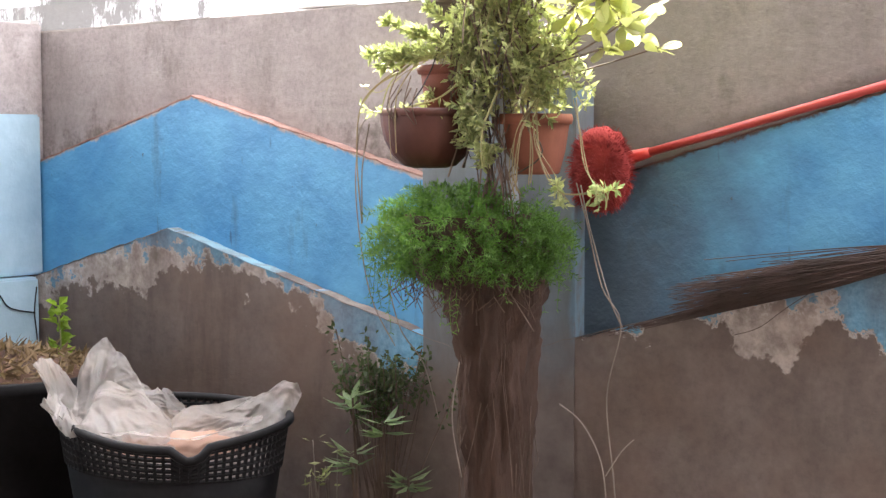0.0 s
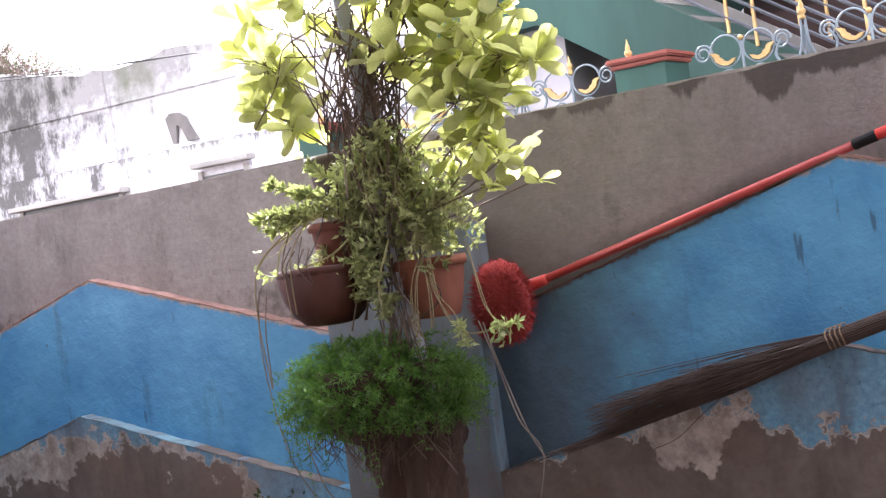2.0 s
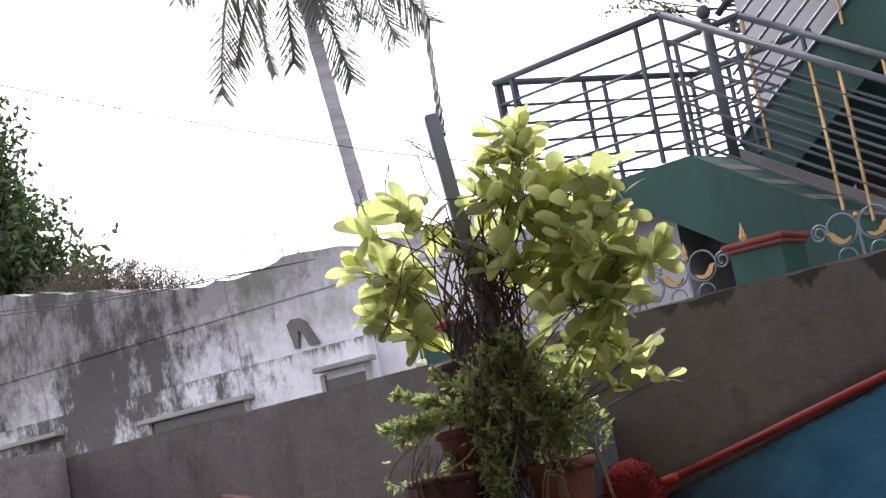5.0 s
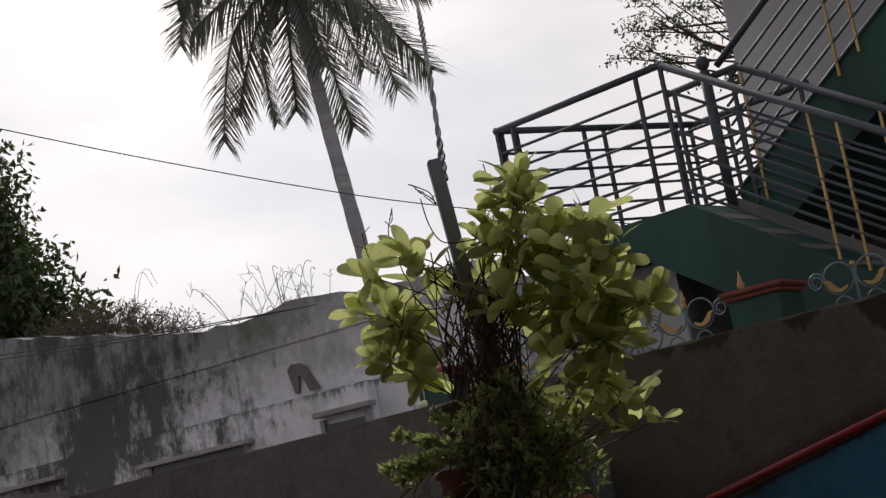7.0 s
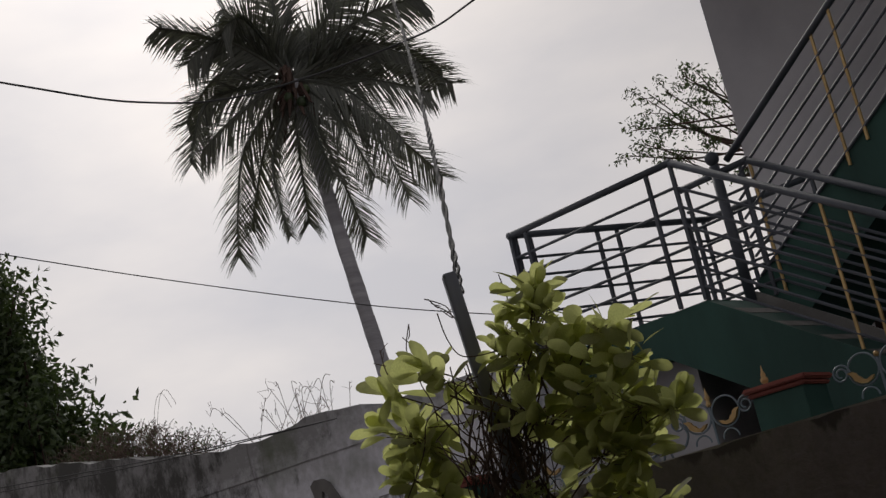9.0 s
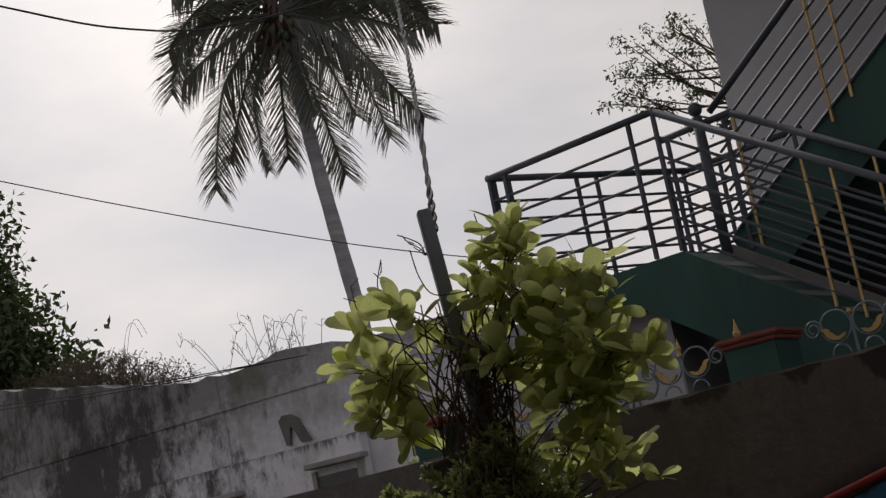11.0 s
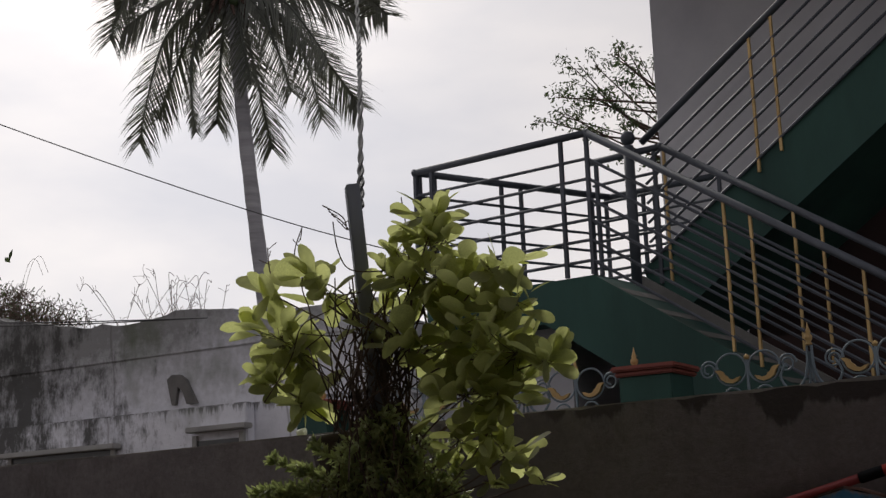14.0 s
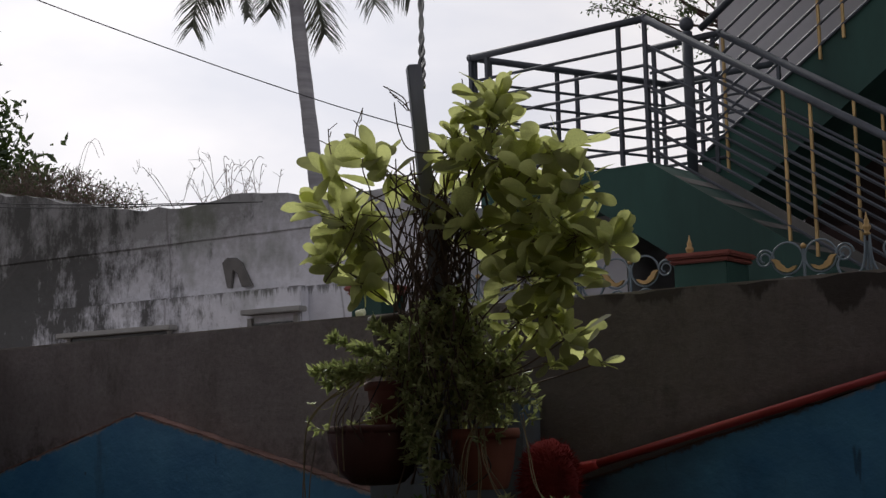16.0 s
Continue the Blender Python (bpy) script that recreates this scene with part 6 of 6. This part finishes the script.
# ---- trees ----
def palm():
    p = thing("coconut_palm", (-16.72, 21.6, 0), "tall coconut palm with drooping dark fronds", "palm tree")
    crown = Vector((-17.8, 20.8, 14.3))
    line = spline([(-16.72, 21.6, 0), (-17.08, 21.4, 3.5), (-17.27, 21.25, 6.7), (-17.56, 20.98, 10.7), crown], 8)
    k = len(line)
    part("trunk", tube(bmesh.new(), line, [0.19 - 0.05 * i / k + (0.012 if i % 2 else 0) for i in range(k)], 14), PALM_TRUNK, p, "pale grey ringed trunk", True)
    right, away, up = Vector((0.77, 0.64, 0)), Vector((-0.64, 0.77, 0)), Vector((0, 0, 1))
    r = random.Random(51)
    # each frond: its middle and its tip from the crown, to the side and upward, and its depth
    fronds = [(-1.5, 1.27, -2.75, 1.75, -0.4), (-0.14, 1.3, 0.0, 2.9, 0.3), (-1.96, -0.2, -2.55, -1.7, -0.6), (-1.45, -1.4, -2.0, -3.7, 0.5), (-0.82, -1.9, -0.75, -3.7, -0.4),
              (0.55, -2.1, 0.9, -3.8, 0.6), (1.4, -1.35, 1.95, -3.5, -0.7), (1.9, -1.5, 2.9, -2.7, 0.8), (2.2, 0.1, 3.5, -0.95, -0.3), (2.3, 0.6, 3.45, -0.2, 0.7),
              (2.05, 1.1, 3.2, 1.0, -0.8), (1.2, 1.6, 1.75, 2.8, 0.4), (-0.7, 1.5, -1.3, 2.5, 0.9)]
    for i in range(15):                 # those behind and before
        a = -2.6 + 5.4 * (i + r.random()) / 15
        m = r.uniform(1.4, 1.9)
        sx, sz = m * math.cos(a), m * math.sin(a) * 0.85
        fronds.append((sx, sz, sx * 1.65, sz * 1.5 - r.uniform(0.4, 1.3), r.choice((-1, 1)) * r.uniform(0.5, 1.8)))
    for n, (mx, mz, tx, tz, dep) in enumerate(fronds):
        mid = crown + right * mx + up * mz + away * dep * 0.5
        tip = crown + right * tx + up * tz + away * dep
        pts = spline([crown, crown.lerp(mid, 0.5) + up * 0.12, mid, mid.lerp(tip, 0.55) + (mid - crown) * 0.06, tip], 8)
        f = part("rachis", tube(bmesh.new(), pts, [0.055 * (1 - 0.85 * i / len(pts)) for i in range(len(pts))], 5), LEAF_PALM, p)
        bm = bmesh.new()
        m = 84
        thin = 0.4 if n == 4 else 1.0
        twist = r.uniform(0.25, 0.6)
        for i in range(m):
            t = 0.12 + 0.88 * i / m
            u = t * (len(pts) - 1)
            a = min(int(u), len(pts) - 2)
            q = pts[a].lerp(pts[a + 1], u - a)
            d = (pts[a + 1] - pts[a]).normalized()
            flat = d.cross(away)
            level = d.cross(up)
            sd = (flat * (1 - twist) + level * twist + away * 0.2).normalized()
            ln = thin * (0.4 + 0.72 * math.sin(math.pi * min(1, 0.12 + t * 0.8)))
            for s in (-1, 1):
                dd = (d * r.uniform(0.75, 1.1) + sd * s * r.uniform(0.75, 1.0) + up * r.uniform(-0.55, -0.1)).normalized()
                l2 = ln * r.uniform(0.75, 1.1)
                w = r.uniform(0.055, 0.085)
                n1 = d * w * 0.75 + (away * 0.25 + up * 0.25) * w
                bend = q + dd * l2 * 0.6
                e = bend + (dd + up * -0.4).normalized() * l2 * 0.4
                v0, v1, v2, v3, v4 = (bm.verts.new(x) for x in (q - n1 * 0.5, q + n1 * 0.5, bend + n1 * 0.4, bend - n1 * 0.4, e))
                bm.faces.new((v0, v1, v2, v3))
                bm.faces.new((v3, v2, v4))
        tagged(part("foliage", bm, LEAF_PALM, f), kind="stuff")
    bm = bmesh.new()
    for i in range(60):
        a = r.uniform(0, math.tau)
        c = crown + Vector((0.28 * math.cos(a), 0.28 * math.sin(a), r.uniform(-0.8, 0.3)))
        tube(bm, [crown - up * 0.4, c, c + Vector((0.2 * math.cos(a), 0.2 * math.sin(a), -r.uniform(0.1, 0.7)))], [0.06, 0.055, 0.02], 5)
    part("crown_fibre", bm, BARK, p, "brown fibre at the crown")
    for i in range(7):                  # young nuts in a bunch under the fronds
        a = i * 2.4
        bm = bmesh.new()
        bmesh.ops.create_icosphere(bm, subdivisions=2, radius=0.11)
        c = crown + Vector((0.3 * math.cos(a), 0.3 * math.sin(a), -0.35 - 0.06 * i))
        for v in bm.verts:
            v.co = c + Vector((v.co.x, v.co.y, v.co.z * 1.25))
        part("coconut", bm, LEAF_DARK, p, "", True)


palm()


def leafy_tree(name, base, crown, radii, n, size, label, seed):
    t = thing(name, base, label, "tree")
    r = random.Random(seed)
    base, crown = Vector(base), Vector(crown)
    st, lf = bmesh.new(), bmesh.new()
    fork = base.lerp(crown, 0.55)
    line = spline([base, base.lerp(fork, 0.5) + jitter(0.15, r), fork], 6)
    tube(st, line, [0.16 - 0.06 * i / len(line) for i in range(len(line))], 9)
    for i in range(n):
        d = jitter(1, r)
        while d.length > 1 or d.length < 0.25:
            d = jitter(1, r)
        tip = crown + Vector((d.x * radii[0], d.y * radii[1], d.z * radii[2]))
        mid = fork.lerp(tip, 0.55) + jitter(0.25, r)
        b = spline([fork.lerp(crown, r.uniform(0, 0.5)), mid, tip], 5)
        tube(st, b, [0.035 * (1 - 0.8 * k / len(b)) for k in range(len(b))], 5)
        for k in range(60):
            q = b[r.randrange(7, len(b))] + jitter(size * 2.6, r)
            for _ in range(3):
                dd = jitter(1, r).normalized() + Vector((0, 0, -0.3))
                dd.normalize()
                blade(lf, q + jitter(size * 0.7, r), dd, side_of(dd, r), size * r.uniform(0.7, 1.3), size * r.uniform(0.35, 0.6), 0.15)
    part("trunk", st, BARK, t, "", True)
    tagged(part("crown", lf, LEAF_DARK, t, "crown of small dark leaves"), kind="stuff")


leafy_tree("shade_tree", (-13.8, 8.6, 0), (-13.6, 8.2, 4.7), (2.0, 1.5, 1.65), 260, 0.13, "dark leafy tree behind the old building", 61)
leafy_tree("shade_tree", (-14.6, 8.3, 0), (-14.2, 8.0, 6.7), (1.6, 1.2, 1.7), 230, 0.12, "tall dark leafy tree behind the old building", 63)


def thin_tree():
    t = thing("thin_tree", (-2.9, 13.2, 0), "thin open tree with small leaf clusters behind the green house", "tree")
    r = random.Random(62)
    right, away, up = Vector((0.914, 0.405, 0)), Vector((-0.405, 0.914, 0)), Vector((0, 0, 1))
    crown = Vector((-4.65, 12.4, 6.95))
    fork = crown + right * 0.95 - up * 1.25
    st, lf = bmesh.new(), bmesh.new()
    tube(st, spline([(-2.9, 13.2, 0), (-3.2, 13.0, 3.0), fork - up * 0.3, crown + right * 0.75], 8), [0.12] * 10 + [0.07] * 10 + [0.03] * 5, 8)
    for i in range(26):
        s, h = r.uniform(-0.95, 0.9), r.uniform(-0.9, 1.0)
        if abs(h) > 0.3 + 0.55 * (s + 0.95):
            h *= 0.5
        tip = crown + right * s + up * h + away * r.uniform(-0.5, 0.5)
        root = fork.lerp(crown + right * 0.75, r.random() * 0.8)
        line = spline([root, root.lerp(tip, 0.5) - up * 0.1 + jitter(0.08, r), tip], 7)
        tube(st, line, [0.02 * (1 - 0.75 * k / len(line)) for k in range(len(line))], 5)
        for twig in range(3):
            e = line[-1 - twig * 2] + jitter(0.13, r)
            tube(st, [line[-2 - twig * 2], e], 0.005, 3, caps=False)
            for k in range(40):
                q = e + Vector((r.gauss(0, 0.06), r.gauss(0, 0.06), r.gauss(0, 0.045)))
                d = (jitter(1, r).normalized() + Vector((0, 0, -0.6))).normalized()
                blade(lf, q, d, side_of(d, r), r.uniform(0.04, 0.085), r.uniform(0.016, 0.03), 0.15)
    part("trunk", st, BARK, t, "", True)
    tagged(part("crown", lf, LEAF_DARK, t, "small drooping leaves in clusters"), kind="stuff")


thin_tree()


# ---- overhead wires ----
def overhead():
    e = Vector((2.55, -3.56, 1.55))
    c = thing("overhead_cable", (-8, 6, 7), "sagging black overhead cable", "cable")
    dirs = [(-0.76, 0.5, 0.425), (-0.709, 0.583, 0.397), (-0.668, 0.641, 0.378), (-0.618, 0.692, 0.371), (-0.529, 0.758, 0.384), (-0.478, 0.782, 0.4), (-0.35, 0.83, 0.45)]
    part("line", tube(bmesh.new(), spline([e + Vector(d).normalized() * 16 for d in dirs], 8), 0.011, 6), CABLE, c)
    w = thing("overhead_wire", (-8, 6, 5), "thin slack overhead wire", "wire")
    dirs = [(-0.82, 0.46, 0.337), (-0.751, 0.592, 0.295), (-0.7, 0.662, 0.267), (-0.633, 0.738, 0.234), (-0.571, 0.794, 0.208), (-0.45, 0.877, 0.165)]
    part("line", tube(bmesh.new(), spline([e + Vector(d).normalized() * 15 for d in dirs], 8), 0.006, 5), CABLE, w)
    for k in (0.0, 0.06):
        w = thing("roof_wire", (-7, 4.8, 3.5), "thin wire strung along the parapet", "wire", "parapet wires")
        part("line", tube(bmesh.new(), spline([(-14, 4.7, 4.3 + k), (-9, 4.7, 3.72 + k * 0.7), (-6.6, 4.75, 3.45 + k * 0.4), (-4.7, 4.8, 3.3)], 8), 0.005, 5), CABLE, w)


overhead()
